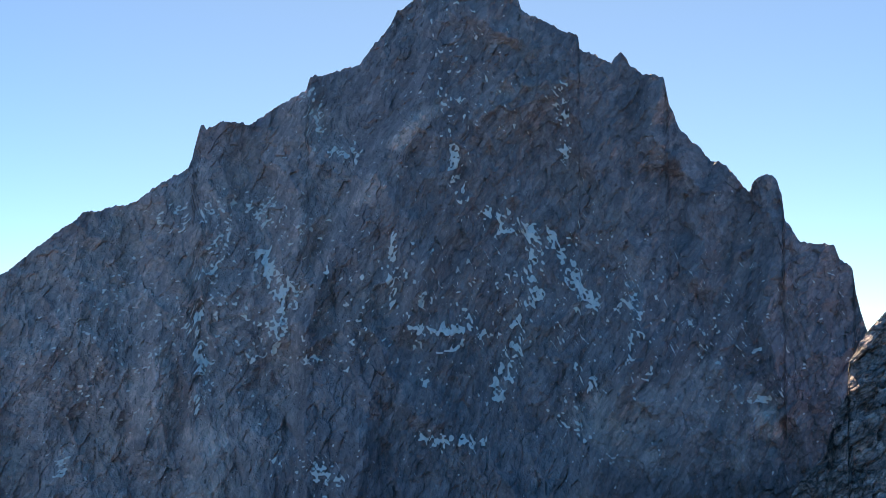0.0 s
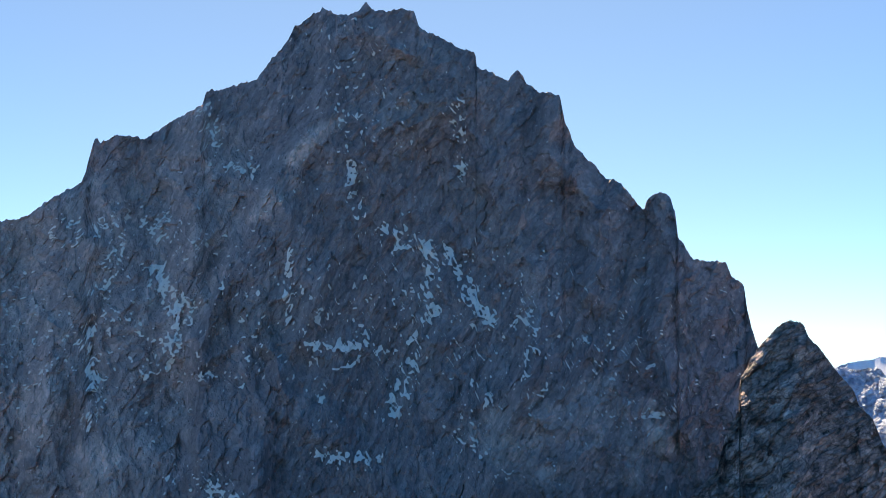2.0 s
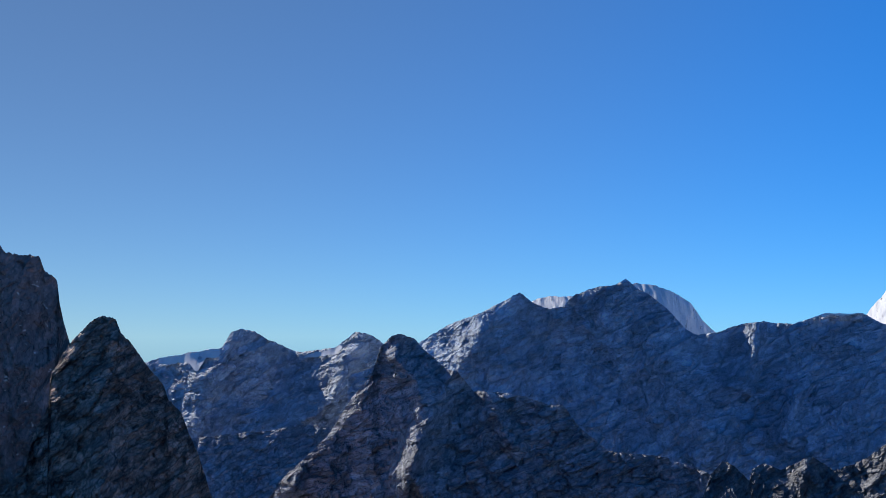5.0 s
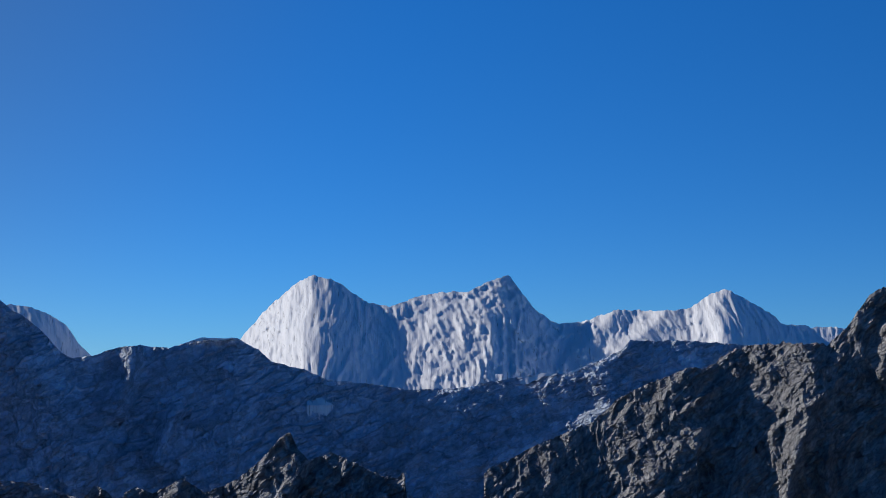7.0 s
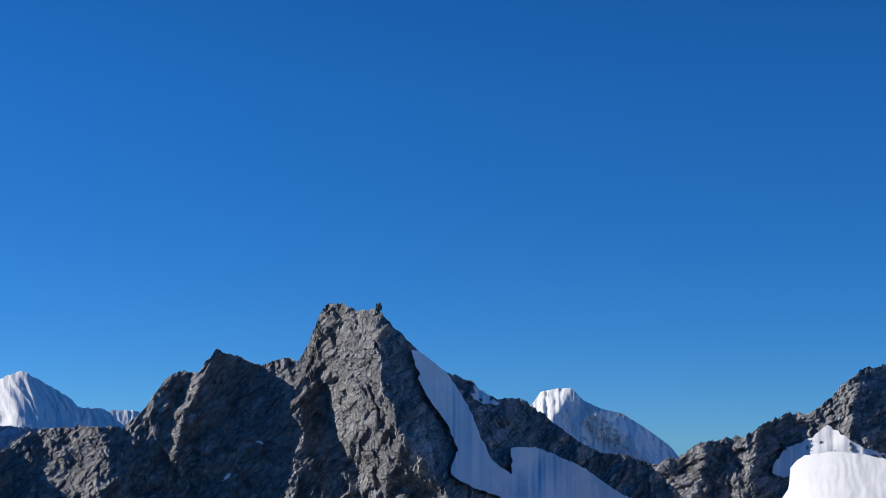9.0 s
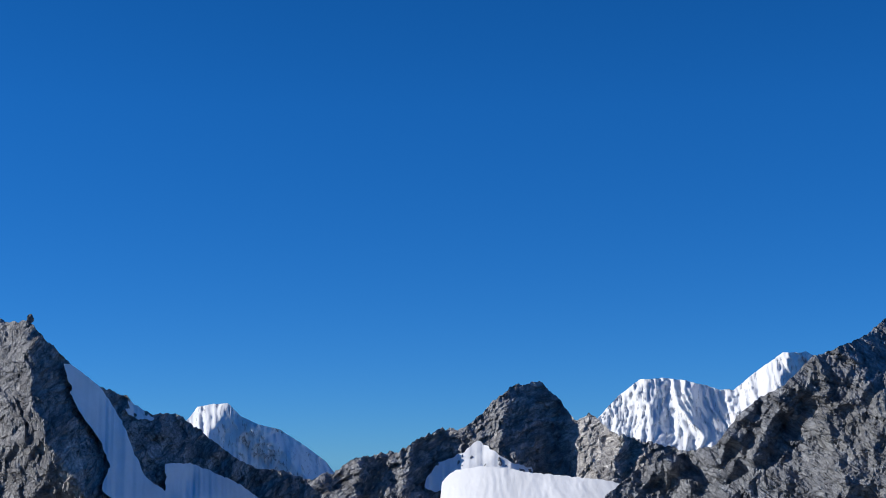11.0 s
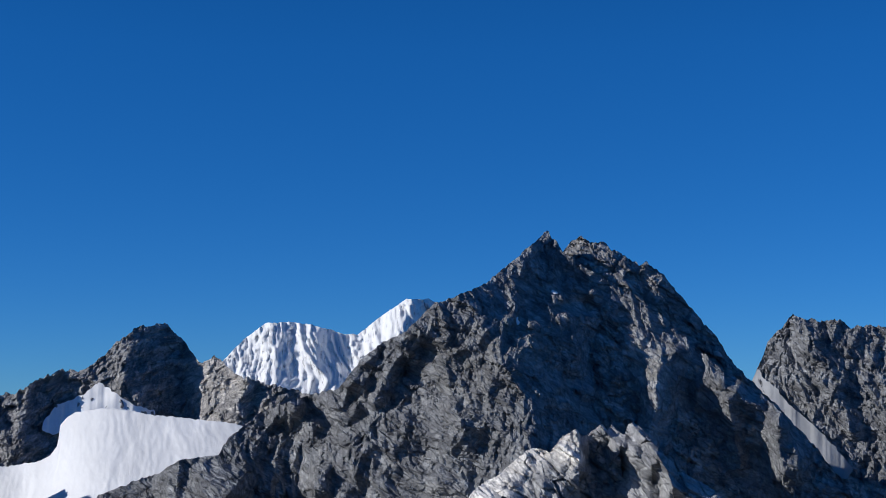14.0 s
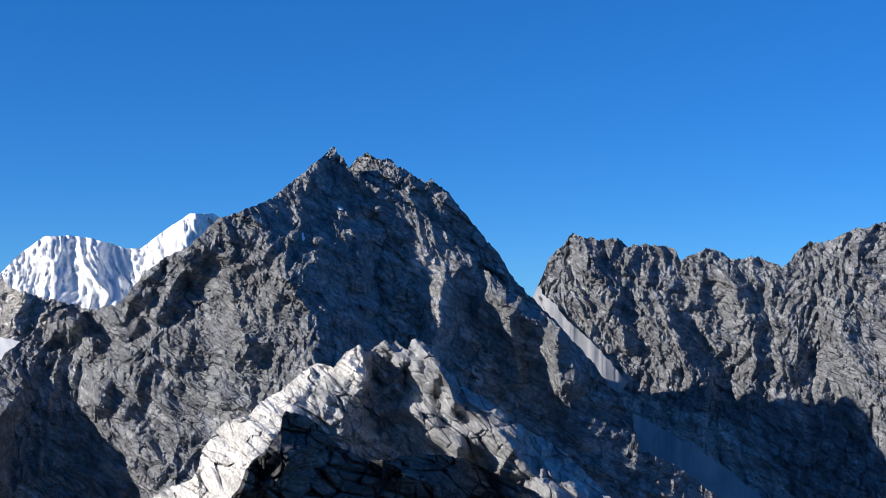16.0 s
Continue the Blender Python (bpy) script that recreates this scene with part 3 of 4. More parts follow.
RIDGE_ICE = [(93.12, -0.22), (94.99, 1.61), (95.69, 2.33), (96.50, 2.95), (97.52, 2.99), (98.34, 2.85), (99.37, 2.55), (99.88, 2.55), (100.81, 3.27),
    (101.64, 3.84), (102.47, 3.84), (103.30, 3.49), (104.97, 2.24)]
RIDGE_PEAK = [(87.48, -6.22), (88.95, -5.11), (90.08, -4.21), (90.63, -3.19), (91.79, -2.78), (92.76, -2.43), (93.55, -1.94), (94.84, -1.85),
    (95.23, -1.14), (95.53, -0.94), (96.33, -0.33), (97.54, 0.18), (98.36, 0.38), (99.17, 0.58), (99.99, 1.62), (100.81, 2.24), (101.64, 2.65),
    (102.68, 3.69), (103.72, 4.01), (104.55, 4.42), (105.60, 5.25), (106.44, 5.98), (106.90, 6.39), (107.02, 6.14), (107.25, 5.92), (107.42, 5.55),
    (107.90, 5.26), (108.74, 4.68), (109.57, 4.23), (110.20, 3.85), (111.03, 3.19), (111.66, 2.61), (112.28, 1.98), (113.12, 1.25), (114.57, 0.28),
    (115.39, -0.51), (116.63, -1.95), (117.69, -3.48), (118.09, -4.74), (119.27, -5.15), (120.67, -6.22), (122.06, -7.34), (123.83, -8.66)]
RIDGE_REAR = [(105.42, 3.83), (106.45, 4.88), (107.17, 5.30), (107.44, 5.57), (107.65, 5.88), (108.11, 6.13), (108.42, 5.93), (108.94, 5.91),
    (109.25, 5.62), (109.78, 5.35), (110.20, 5.06), (110.51, 5.14), (111.14, 4.63), (111.55, 4.11), (112.07, 3.48), (112.49, 2.92), (113.01, 2.40),
    (113.32, 1.77), (113.74, 1.25), (114.57, 0.42), (115.39, -0.40), (116.63, -1.85), (117.65, -3.48)]
RIDGE_EAST = [(111.24, -2.58), (113.32, -0.72), (114.36, 1.15), (114.78, 2.19), (115.69, 3.16), (116.64, 2.91), (117.36, 3.01), (117.67, 2.70),
    (118.39, 2.76), (119.41, 2.59), (119.61, 2.17), (120.53, 2.58), (121.04, 2.47), (121.54, 2.16), (122.14, 2.30), (123.24, 1.91), (124.04, 2.75),
    (124.92, 2.85), (125.71, 3.24), (126.39, 3.33), (126.84, 3.52), (128.23, 4.29), (130.12, 4.64), (132.30, 3.61), (134.77, 2.03)]
RIDGE_OUTCROP = [(99.01, -8.60), (100.40, -6.38), (101.00, -6.03), (101.80, -5.76), (102.04, -5.36), (102.12, -4.80), (102.50, -4.20),
    (103.00, -3.69), (103.41, -3.61), (103.81, -3.49), (104.42, -2.88), (105.04, -2.58), (105.65, -2.00), (106.27, -1.61), (106.58, -1.65),
    (106.89, -1.76), (107.40, -1.14), (107.88, -0.93), (108.07, -1.22), (108.23, -1.14), (108.65, -0.83), (108.79, -0.72), (109.00, -0.99),
    (109.17, -0.72), (109.33, -0.95), (109.62, -1.14), (109.75, -0.76), (109.95, -0.68), (110.25, -0.89), (110.72, -1.55), (111.24, -2.01),
    (111.87, -2.58), (112.49, -2.89), (113.32, -3.57), (114.35, -4.22), (115.38, -4.83), (116.41, -5.84), (117.02, -6.44), (119.45, -9.20)]
RIDGE_FRONT = [(102.42, -8.02), (102.92, -6.83), (103.52, -6.03), (103.72, -5.43), (104.03, -5.06), (104.44, -4.82), (104.68, -4.42),
    (104.98, -4.05), (105.04, -3.54), (105.17, -3.36), (105.66, -3.44), (105.97, -3.57), (106.38, -3.86), (106.69, -4.23), (107.21, -4.68),
    (107.52, -4.84), (108.14, -5.15), (108.97, -5.09), (110.00, -4.91), (111.04, -4.97), (111.87, -5.15), (112.70, -5.56), (113.73, -5.96),
    (114.86, -6.50), (116.40, -7.45), (117.83, -8.63)]
GLACIER_EDGE = [(80.20, -3.40), (82.40, -2.30), (84.00, -1.93), (84.58, -2.00), (85.93, -2.13), (87.49, -2.17), (88.48, -2.02), (88.91, -1.82),
    (89.18, -1.46), (89.25, -0.74), (89.54, -0.42), (89.84, -0.28), (90.64, -0.16), (91.24, -0.18), (92.46, -0.38), (93.89, -0.53),
    (95.33, -0.70), (97.40, -1.30), (99.20, -3.10)]
SNOW_SADDLE = [(90.57, 0.81), (91.15, 0.43), (91.77, 0.02), (92.59, -0.25), (92.59, -0.49), (89.73, -0.49), (89.14, -1.13), (88.53, -0.89),
    (88.62, -0.65), (89.12, 0.02), (89.92, 0.32)]
SNOW_NICHE = [(106.78, 4.32), (107.32, 4.28), (107.32, 3.99), (106.91, 4.01)]
SNOW_TONGUE = [(105.54, 3.34), (106.00, 3.46), (105.87, 3.17), (105.86, 2.55), (105.61, 2.55), (105.71, 3.17)]
# small tan knob whose sunlight is put in as paler colour
SUNLIT_TAN_KNOB = [(11.22, -3.00), (12.26, -3.10), (12.29, -4.11), (11.35, -4.02)]
SNOW_FLANK = [(75.57, 3.68), (76.30, 3.37), (77.01, 2.60), (77.71, 1.57), (78.11, 0.54), (78.60, -0.47), (79.30, -1.04), (79.22, 0.03),
    (80.23, 0.04), (81.62, -0.57), (83.26, -1.66), (84.54, -2.29), (85.48, -3.41), (79.56, -3.89), (79.29, -2.09), (78.59, -1.69), (77.58, -1.33),
    (76.97, -0.88), (77.28, -0.07), (76.89, 0.95), (76.38, 1.57), (75.93, 2.40)]
SNOW_NOTCH = [(77.73, 2.43), (78.13, 2.29), (78.88, 1.57), (78.43, 1.53), (77.78, 1.73)]
SNOW_LEDGE = [(69.60, 0.27), (70.42, 0.23), (70.38, 0.11), (69.64, 0.13)]
SNOW_CORNER = [(68.49, -1.16), (69.04, -0.85), (69.19, -1.06), (68.67, -1.28)]
SNOW_COULOIR = [(113.70, 1.36), (114.36, 1.30), (115.39, 0.11), (116.63, -1.08), (117.75, -2.36), (117.44, -2.77), (116.21, -1.85), (115.39, -0.72),
    (114.36, 0.22)]
SNOW_FAN = [(117.75, -3.28), (119.47, -4.28), (121.28, -5.36), (122.47, -6.38), (123.45, -7.50), (121.27, -7.56), (120.47, -6.38), (119.06, -5.20),
    (118.05, -4.80)]
SNOW_CREST = [(18.24, -0.92), (18.45, -0.67), (19.59, -0.51), (21.00, -0.24), (20.63, -0.76), (20.05, -0.76), (19.75, -1.34), (19.49, -0.96),
    (18.55, -1.00)]
SNOW_SHOULDER = [(23.43, -0.73), (24.77, -0.32), (25.18, -0.27), (24.77, -0.65), (23.73, -0.81)]
SNOW_RIM = [(41.19, 0.54), (42.20, 0.88), (43.83, 0.89), (43.93, 0.77), (42.40, 0.72), (41.40, 0.46)]
SNOW_CORNICE = [(54.02, -0.78), (54.28, -0.53), (55.11, -0.32), (55.83, -0.25), (56.86, 0.27), (57.89, 0.65), (58.10, 0.77), (58.00, 0.56),
    (57.07, 0.06), (56.04, -0.40), (55.01, -0.53), (54.39, -0.82)]
PALE_WEST = [(-10.13, 5.37), (-7.51, 6.23), (-5.07, 8.73), (-3.40, 7.32), (-3.08, 4.63), (-4.10, 2.55), (-5.22, 0.69), (-5.10, -1.98),
    (-7.20, -7.21), (-21.20, -6.71), (-21.40, 1.99), (-14.03, 2.88)]
PALE_SLAB = [(-11.43, -1.54), (-10.26, -0.73), (-9.85, -1.95), (-10.22, -3.96), (-11.60, -4.13)]
PALE_TOE = [(-9.43, -3.77), (-8.03, -3.38), (-7.61, -6.01), (-9.19, -7.16)]
PALE_LEDGE = [(-2.17, 6.55), (-1.02, 7.94), (0.24, 8.29), (-0.71, 7.46), (-1.50, 6.42)]
PALE_FLAKE = [(-3.31, 4.40), (-3.00, 5.09), (-1.96, 6.28), (-1.71, 5.97), (-2.63, 4.68), (-3.00, 4.34)]
PALE_SCREE = [(6.37, -1.80), (10.06, -1.17), (12.47, -2.79), (11.43, -5.22), (6.35, -5.27), (4.29, -3.24)]
# sun on the buttress, painted as a lighter tone of rock
SUNLIT_BUTTRESS = [(109.89, 2.61), (111.24, 2.40), (111.24, -1.55), (109.58, -1.76)]
TAN_SLAB = [(75.96, 0.95), (76.57, 0.14), (76.45, -1.50), (75.63, -1.29), (75.54, 0.13)]
PALE_FAN = [(117.44, -2.56), (121.89, -3.94), (123.46, -6.35), (119.46, -6.44), (117.84, -4.81)]
# sunlit left side of the outcrop, whitened through its colour
SUNLIT_SLAB = [(99.61, -7.36), (101.99, -4.60), (103.00, -3.49), (104.42, -2.68), (106.27, -1.45), (107.92, -0.72), (108.17, -2.58), (106.89, -1.96), (105.86, -2.58), (106.28, -3.24), (105.14, -3.44), (105.04, -3.85), (103.63, -5.83), (103.03, -7.63)]
# the knoll's right crag lightened in colour for the sun on it
SUNLIT_CRAG = [(93.67, 1.66), (94.61, 1.66), (96.67, 0.53), (96.66, -1.10), (94.19, -0.70)]
LEDGE_SNOW_LARGE_A = [
    [(-6.83, 2.42), (-6.36, 2.62), (-6.05, 2.13), (-6.46, 2.09)],
    [(-6.33, 1.14), (-6.01, 1.80), (-5.54, 1.93), (-5.43, 1.21), (-5.94, 1.06)],
    [(-1.30, 0.07), (-0.06, -0.10), (1.15, 0.07), (1.02, -0.31), (-0.06, -0.39), (-1.18, -0.30)],
    [(-0.35, -0.80), (0.67, -0.60), (0.61, -0.97), (-0.02, -1.05)],
    [(-0.84, -2.04), (-0.64, -1.48), (-0.43, -2.12), (-0.68, -2.25)],
    [(-1.17, -4.05), (0.98, -4.18), (0.94, -4.39), (0.15, -4.43), (-0.10, -4.63), (-0.67, -4.30)],
    [(5.19, -2.46), (5.44, -1.55), (5.68, -2.00), (5.50, -2.50)],
    [(0.21, 6.51), (0.60, 6.35), (0.56, 5.77), (0.35, 5.89)],
]
LEDGE_SNOW_LARGE_B = [
    [(2.90, 2.14), (3.17, 2.04), (3.77, 1.21), (3.64, 0.85), (3.27, 0.89), (3.19, 1.52)],
    [(4.37, 1.83), (4.62, 2.26), (5.10, 1.51), (5.39, 0.93), (4.89, 0.98)],
    [(6.44, 0.68), (6.69, 1.41), (7.12, 0.89), (7.16, 0.58)],
    [(-14.01, -4.77), (-13.34, -4.59), (-13.52, -5.24), (-14.00, -5.46)],
    [(3.11, 3.29), (3.48, 2.77), (3.27, 2.35), (3.02, 2.77)],
    [(4.11, 3.08), (4.56, 2.56), (4.48, 2.31), (4.11, 2.56)],
    [(2.64, 0.90), (3.27, 0.94), (3.19, 0.73), (2.69, 0.65)],
    [(-7.33, -1.07), (-7.01, -0.95), (-6.44, -1.05), (-7.04, -1.40)],
]
LEDGE_SNOW_SMALL_A = [
    [(1.56, 3.71), (2.23, 3.81), (2.86, 3.39), (2.77, 3.27), (2.02, 3.48)],
    [(-2.01, 1.31), (-1.68, 1.42), (-1.72, 0.86), (-1.93, 0.77)],
    [(-5.42, -1.16), (-4.60, -1.06), (-4.43, -1.33), (-5.21, -1.37)],
    [(-4.88, -5.04), (-4.27, -4.84), (-4.16, -5.45), (-4.78, -5.69)],
]
LEDGE_SNOW_SMALL_B = [
    [(2.39, -0.35), (2.89, -0.76), (2.64, -1.01)],
    [(1.81, -1.80), (2.22, -2.00), (2.14, -2.83), (1.89, -2.83)],
    [(10.96, -2.70), (11.66, -2.59), (12.47, -2.43), (11.46, -2.84)],
    [(-9.26, -0.94), (-8.82, -0.90), (-8.55, -1.47), (-9.06, -1.39)],
]
FLECKS_WALL = [
    (0.8, 0.7, [(-10.11, 4.15), (-7.50, 4.49), (-5.24, 3.58)]),
    (0.9, 0.5, [(-8.10, 3.35), (-9.07, 0.08), (-8.75, -1.76), (-9.04, -3.17)]),
    (1, 0.6, [(-6.67, 2.54), (-5.84, 1.31), (-6.23, -0.75)]),
    (1, 0.3, [(-1.73, 3.39), (-1.93, 2.14), (-1.82, 0.48)]),
    (1, 0.3, [(-1.10, -0.04), (1.19, -0.04), (2.23, -0.76)]),
    (0.9, 0.3, [(-0.88, -4.05), (1.39, -4.22)]),
    (1, 0.45, [(1.61, 4.23), (3.69, 3.18), (3.06, 1.31), (2.64, -0.76), (1.91, -2.83)]),
    (1, 0.4, [(3.90, 3.39), (4.93, 1.72), (5.45, 0.89)]),
    (0.9, 0.4, [(4.34, 8.78), (4.44, 7.54), (4.54, 6.30)]),
    (0.8, 0.4, [(0.14, 8.38), (0.46, 6.31), (0.67, 4.23)]),
    (0.8, 0.3, [(6.80, 1.72), (7.31, 0.47), (6.78, -1.18)]),
    (0.7, 0.4, [(8.44, 0.06), (10.27, -0.35)]),
    (0.8, 0.5, [(-4.96, 8.74), (-4.44, 6.69), (-3.40, 6.28)]),
    (0.9, 0.3, [(11.06, -2.70), (12.47, -2.39)]),
    (0.8, 0.5, [(-6.21, -4.62), (-3.96, -5.25), (-4.36, -7.26)]),
    (0.7, 0.6, [(5.13, -1.59), (4.29, -3.24), (5.94, -4.87)]),
    (0.45, 3.0, [(-12.03, -0.73), (-3.99, 0.90), (4.31, 0.89), (10.47, -0.76)]),
    (0.4, 2.0, [(-1.12, 11.24), (1.40, 8.38)]),
]
BOULDER_BEARING = 74.42
RIBS_PEAK = [
    # the first and third are bulges added to shade the lower left
    (40, 0.5, 4.8, [(93.14, -1.49), (92.88, -3.06), (92.29, -7.50)]),
    (20, 0.8, 0.6, [(97.56, -0.31), (98.76, -1.73), (98.57, -3.14)]),
    (55, 1.5, 0.8, [(95.83, -2.51), (94.69, -3.88), (94.35, -6.62)]),
    (110, 8.5, 4, [(103.34, 3.96), (104.38, 2.71), (105.26, 1.47), (105.59, -0.19), (105.94, -1.85), (106.36, -3.49), (106.67, -5.16)]),
    (42, 1, 1.8, [(110.31, 2.29), (110.87, 1.46), (110.78, 0.22), (110.57, -1.02), (111.12, -2.36)]),
    (34, 1.3, 0.8, [(113.20, 0.83), (114.32, 0.11), (115.13, -0.71), (115.73, -1.94)]),
    (16, 0.4, 0.35, [(113.34, 0.21), (113.54, -1.02), (113.73, -2.15)]),
    (26, 0.5, 0.7, [(115.24, 0.21), (114.93, -1.02), (115.22, -2.25)]),
    (17, 2, 1.4, [(101.89, 2.92), (101.08, 1.46), (100.88, -0.19), (101.20, -2.04), (101.32, -4.68)]),
    (12, 1.2, 1.2, [(104.59, 0.85), (103.56, -0.40), (102.95, -1.84), (102.55, -4.08)]),
    (10, 1, 0.9, [(99.85, 1.46), (99.25, -0.18), (99.67, -2.03)]),
    (8, 0.9, 0.9, [(102.72, 2.30), (103.14, 0.64), (103.36, -1.01)]),
]
RIBS_OUTCROP = [
    (16, 4.6, 16, [(106.31, -1.72), (106.03, -2.58), (105.55, -3.24), (105.09, -3.81), (104.13, -5.13), (103.59, -6.47), (103.03, -8.03)]),
    (5, 2.2, 0.35, [(107.92, -0.97), (108.13, -1.55), (108.17, -2.58)]),
    (3, 1.2, 0.3, [(108.83, -0.76), (109.17, -1.24), (109.69, -1.76)]),
    (2.5, 0.8, 0.3, [(109.21, -0.76), (109.79, -1.45), (110.73, -2.38)]),
    (3, 0.5, 0.4, [(109.95, -0.72), (110.62, -1.55), (111.25, -2.58), (111.45, -3.20)]),
    (10, 2.2, 5, [(111.24, -2.13), (112.28, -3.41), (113.42, -4.64), (114.97, -5.85), (116.61, -7.05)]),
    (4, 0.5, 1, [(108.96, -3.51), (110.00, -3.72), (110.73, -4.13), (111.45, -4.85)]),
    (3, 0.5, 0.8, [(109.90, -4.13), (110.62, -4.54), (111.25, -4.95)]),
]
RIBS_FRONT = [
    (3, 0.6, 0.8, [(104.44, -4.86), (104.85, -4.83), (105.87, -4.79)]),
    (3, 0.5, 0.6, [(103.83, -5.43), (103.63, -5.93), (103.32, -6.43)]),
    (4, 0.8, 1, [(108.97, -5.15), (109.38, -5.87), (110.42, -6.07)]),
    (2.5, 0.4, 0.6, [(105.46, -4.83), (105.16, -5.44), (104.44, -5.94)]),
]
RIBS_GREY = [
    (18, 1.1, 0.8, [(72.29, 5.20), (72.35, 3.85), (72.21, 3.02), (71.52, 1.57), (71.42, 0.13), (71.01, -2.73)]),
    (115, 2.5, 4.5, [(74.38, 5.05), (74.54, 3.43), (74.73, 1.78), (75.54, 0.13), (76.76, -1.29), (77.35, -2.70)]),
    (38, 3.0, 2.6, [(66.86, 2.65), (66.44, 1.49), (65.45, -0.17), (64.42, -2.02), (63.91, -3.44)]),
    (22, 0.5, 0.7, [(68.25, 3.35), (67.83, 2.11), (67.42, 0.87), (67.21, -0.16)]),
    (30, 3.4, 0.8, [(60.42, -0.04), (60.60, -1.29), (60.55, -3.09)]),
    (22, 2.0, 0.8, [(64.60, 1.05), (64.47, -0.69), (64.35, -2.71)]),
    (20, 0.4, 0.4, [(64.41, -2.51), (63.94, -3.71), (63.60, -5.11)]),
    (20, 0.4, 0.4, [(65.29, -2.69), (65.12, -3.69), (65.26, -5.07)]),
]
RIBS_KNOLL = [
    (25, 1.0, 1.6, [(91.70, 2.69), (91.50, 1.56), (91.30, 0.32)]),
    (32, 2.2, 0.5, [(95.95, 1.25), (95.74, 0.33), (95.33, -0.90)]),
    (20, 0.8, 0.8, [(88.42, 1.04), (88.03, -0.08), (87.85, -1.50)]),
    (18, 0.8, 0.6, [(86.19, 0.32), (86.11, -0.49), (85.83, -1.49)]),
]
RIBS_EAST = [
    (18, 0.8, 0.7, [(115.78, 3.14), (116.54, 1.98), (117.25, 0.53)]),
    (25, 1.7, 0.6, [(119.20, 1.45), (119.40, -0.09), (120.00, -1.52), (120.73, -3.05)]),
    (17, 0.9, 0.6, [(121.33, 1.45), (121.92, 0.12), (122.31, -1.51), (122.42, -2.52)]),
    (24, 1.2, 0.8, [(124.52, 1.43), (125.29, 0.12), (125.67, -1.09), (126.13, -2.88)]),
    (11, 0.6, 0.5, [(123.62, 0.12), (123.74, -1.10), (123.34, -1.91)]),
    (11, 0.4, 0.4, [(121.86, -2.53), (122.01, -4.14)]),
    (13, 0.5, 0.5, [(117.00, 0.22), (117.66, -0.92)]),
    (24, 0.9, 1.2, [(127.22, 0.12), (127.04, -2.67), (126.82, -4.65), (126.57, -7.01)]),
]
RIBS_MID = [
    (55, 1.0, 0.8, [(29.20, -1.35), (28.62, -2.41), (28.04, -3.63), (27.48, -5.05)]),
    (30, 0.5, 0.6, [(30.48, -2.09), (31.02, -3.20), (31.36, -4.00)]),
    (45, 1.1, 1.2, [(26.72, 0.05), (26.20, -1.29), (24.95, -3.23), (23.19, -5.28)]),
    (30, 0.5, 0.6, [(27.02, -0.77), (27.82, -1.80), (28.11, -2.81)]),
]
RIBS_BLUE = [
    (170, 2.2, 3.0, [(31.49, 1.66), (30.67, 0.65), (29.86, -0.37), (28.94, -1.28)]),
    (110, 2.2, 2.2, [(35.43, 2.13), (36.32, 0.38), (37.57, -1.47), (38.42, -3.52)]),
    (70, 0.6, 0.5, [(40.03, 0.47), (39.93, -0.64), (39.54, -1.76)]),
    (60, 0.5, 0.5, [(41.99, -1.25), (41.45, -2.26), (41.13, -3.58)]),
    (50, 1.5, 1.5, [(58.10, 0.77), (57.07, -0.14), (57.48, -1.58), (56.86, -2.81)]),
]
RIBS_FAR_A = [
    (170, 1.6, 1.2, [(26.01, 0.09), (25.28, -1.18), (24.55, -2.41), (22.89, -3.65)]),
    (150, 1.6, 2.4, [(21.01, 0.19), (20.32, -0.76), (19.59, -2.00), (19.37, -3.23)]),
]
RIBS_MASSIF = [
    (170, 2.2, 9.0, [(46.59, 3.21), (46.55, 2.07), (46.48, 0.83), (46.37, -0.82)]),
    (90, 1.0, 3.0, [(61.61, 2.75), (61.30, 1.90), (61.75, 0.90), (61.34, -0.93)]),
    (60, 0.6, 1.0, [(57.69, 1.99), (57.10, 1.30), (56.40, 0.46)]),
    (60, 0.6, 1.0, [(59.53, 1.93), (58.90, 1.20), (57.90, 0.50)]),
    (15, 1.6, 2.5, [(53.76, 3.22), (54.60, 1.90), (55.60, 0.60)]),
]
RIBS_ICE = [
    (60, 0.9, 0.8, [(98.22, 2.53), (98.43, 1.31), (99.24, 0.10)]),
    (50, 0.9, 0.8, [(96.73, 2.76), (96.85, 1.71), (96.96, 0.09)]),
    (130, 1.5, 1.0, [(101.82, 3.84), (101.53, 2.97), (100.93, 1.74)]),
]
RIBS_PYRAMID = [
    (130, 1.6, 2.2, [(81.47, 2.08), (81.17, 1.41), (80.76, 0.91), (80.44, -0.08)]),
    (80, 0.8, 0.8, [(82.60, 1.28), (83.38, 0.52), (84.40, -0.69)]),
]
RIBS_CRAG = [
    (16, 0.5, 0.5, [(46.44, -3.04), (46.04, -3.89), (45.55, -5.11)]),
    (16, 1.2, 0.5, [(45.76, -2.57), (45.63, -3.69), (45.14, -5.31)]),
    (12, 0.5, 0.5, [(41.89, -4.28), (41.70, -5.08)]),
    (12, 0.6, 0.5, [(48.41, -3.79), (48.21, -5.11)]),
]
RIBS_SPUR = [
    (17, 0.5, 1.8, [(15.44, -0.16), (14.93, -1.57), (14.21, -3.21), (13.19, -5.43)]),
    (22, 1.0, 1.2, [(16.48, 0.79), (16.58, -0.75), (16.27, -2.81), (16.48, -6.07)]),
]
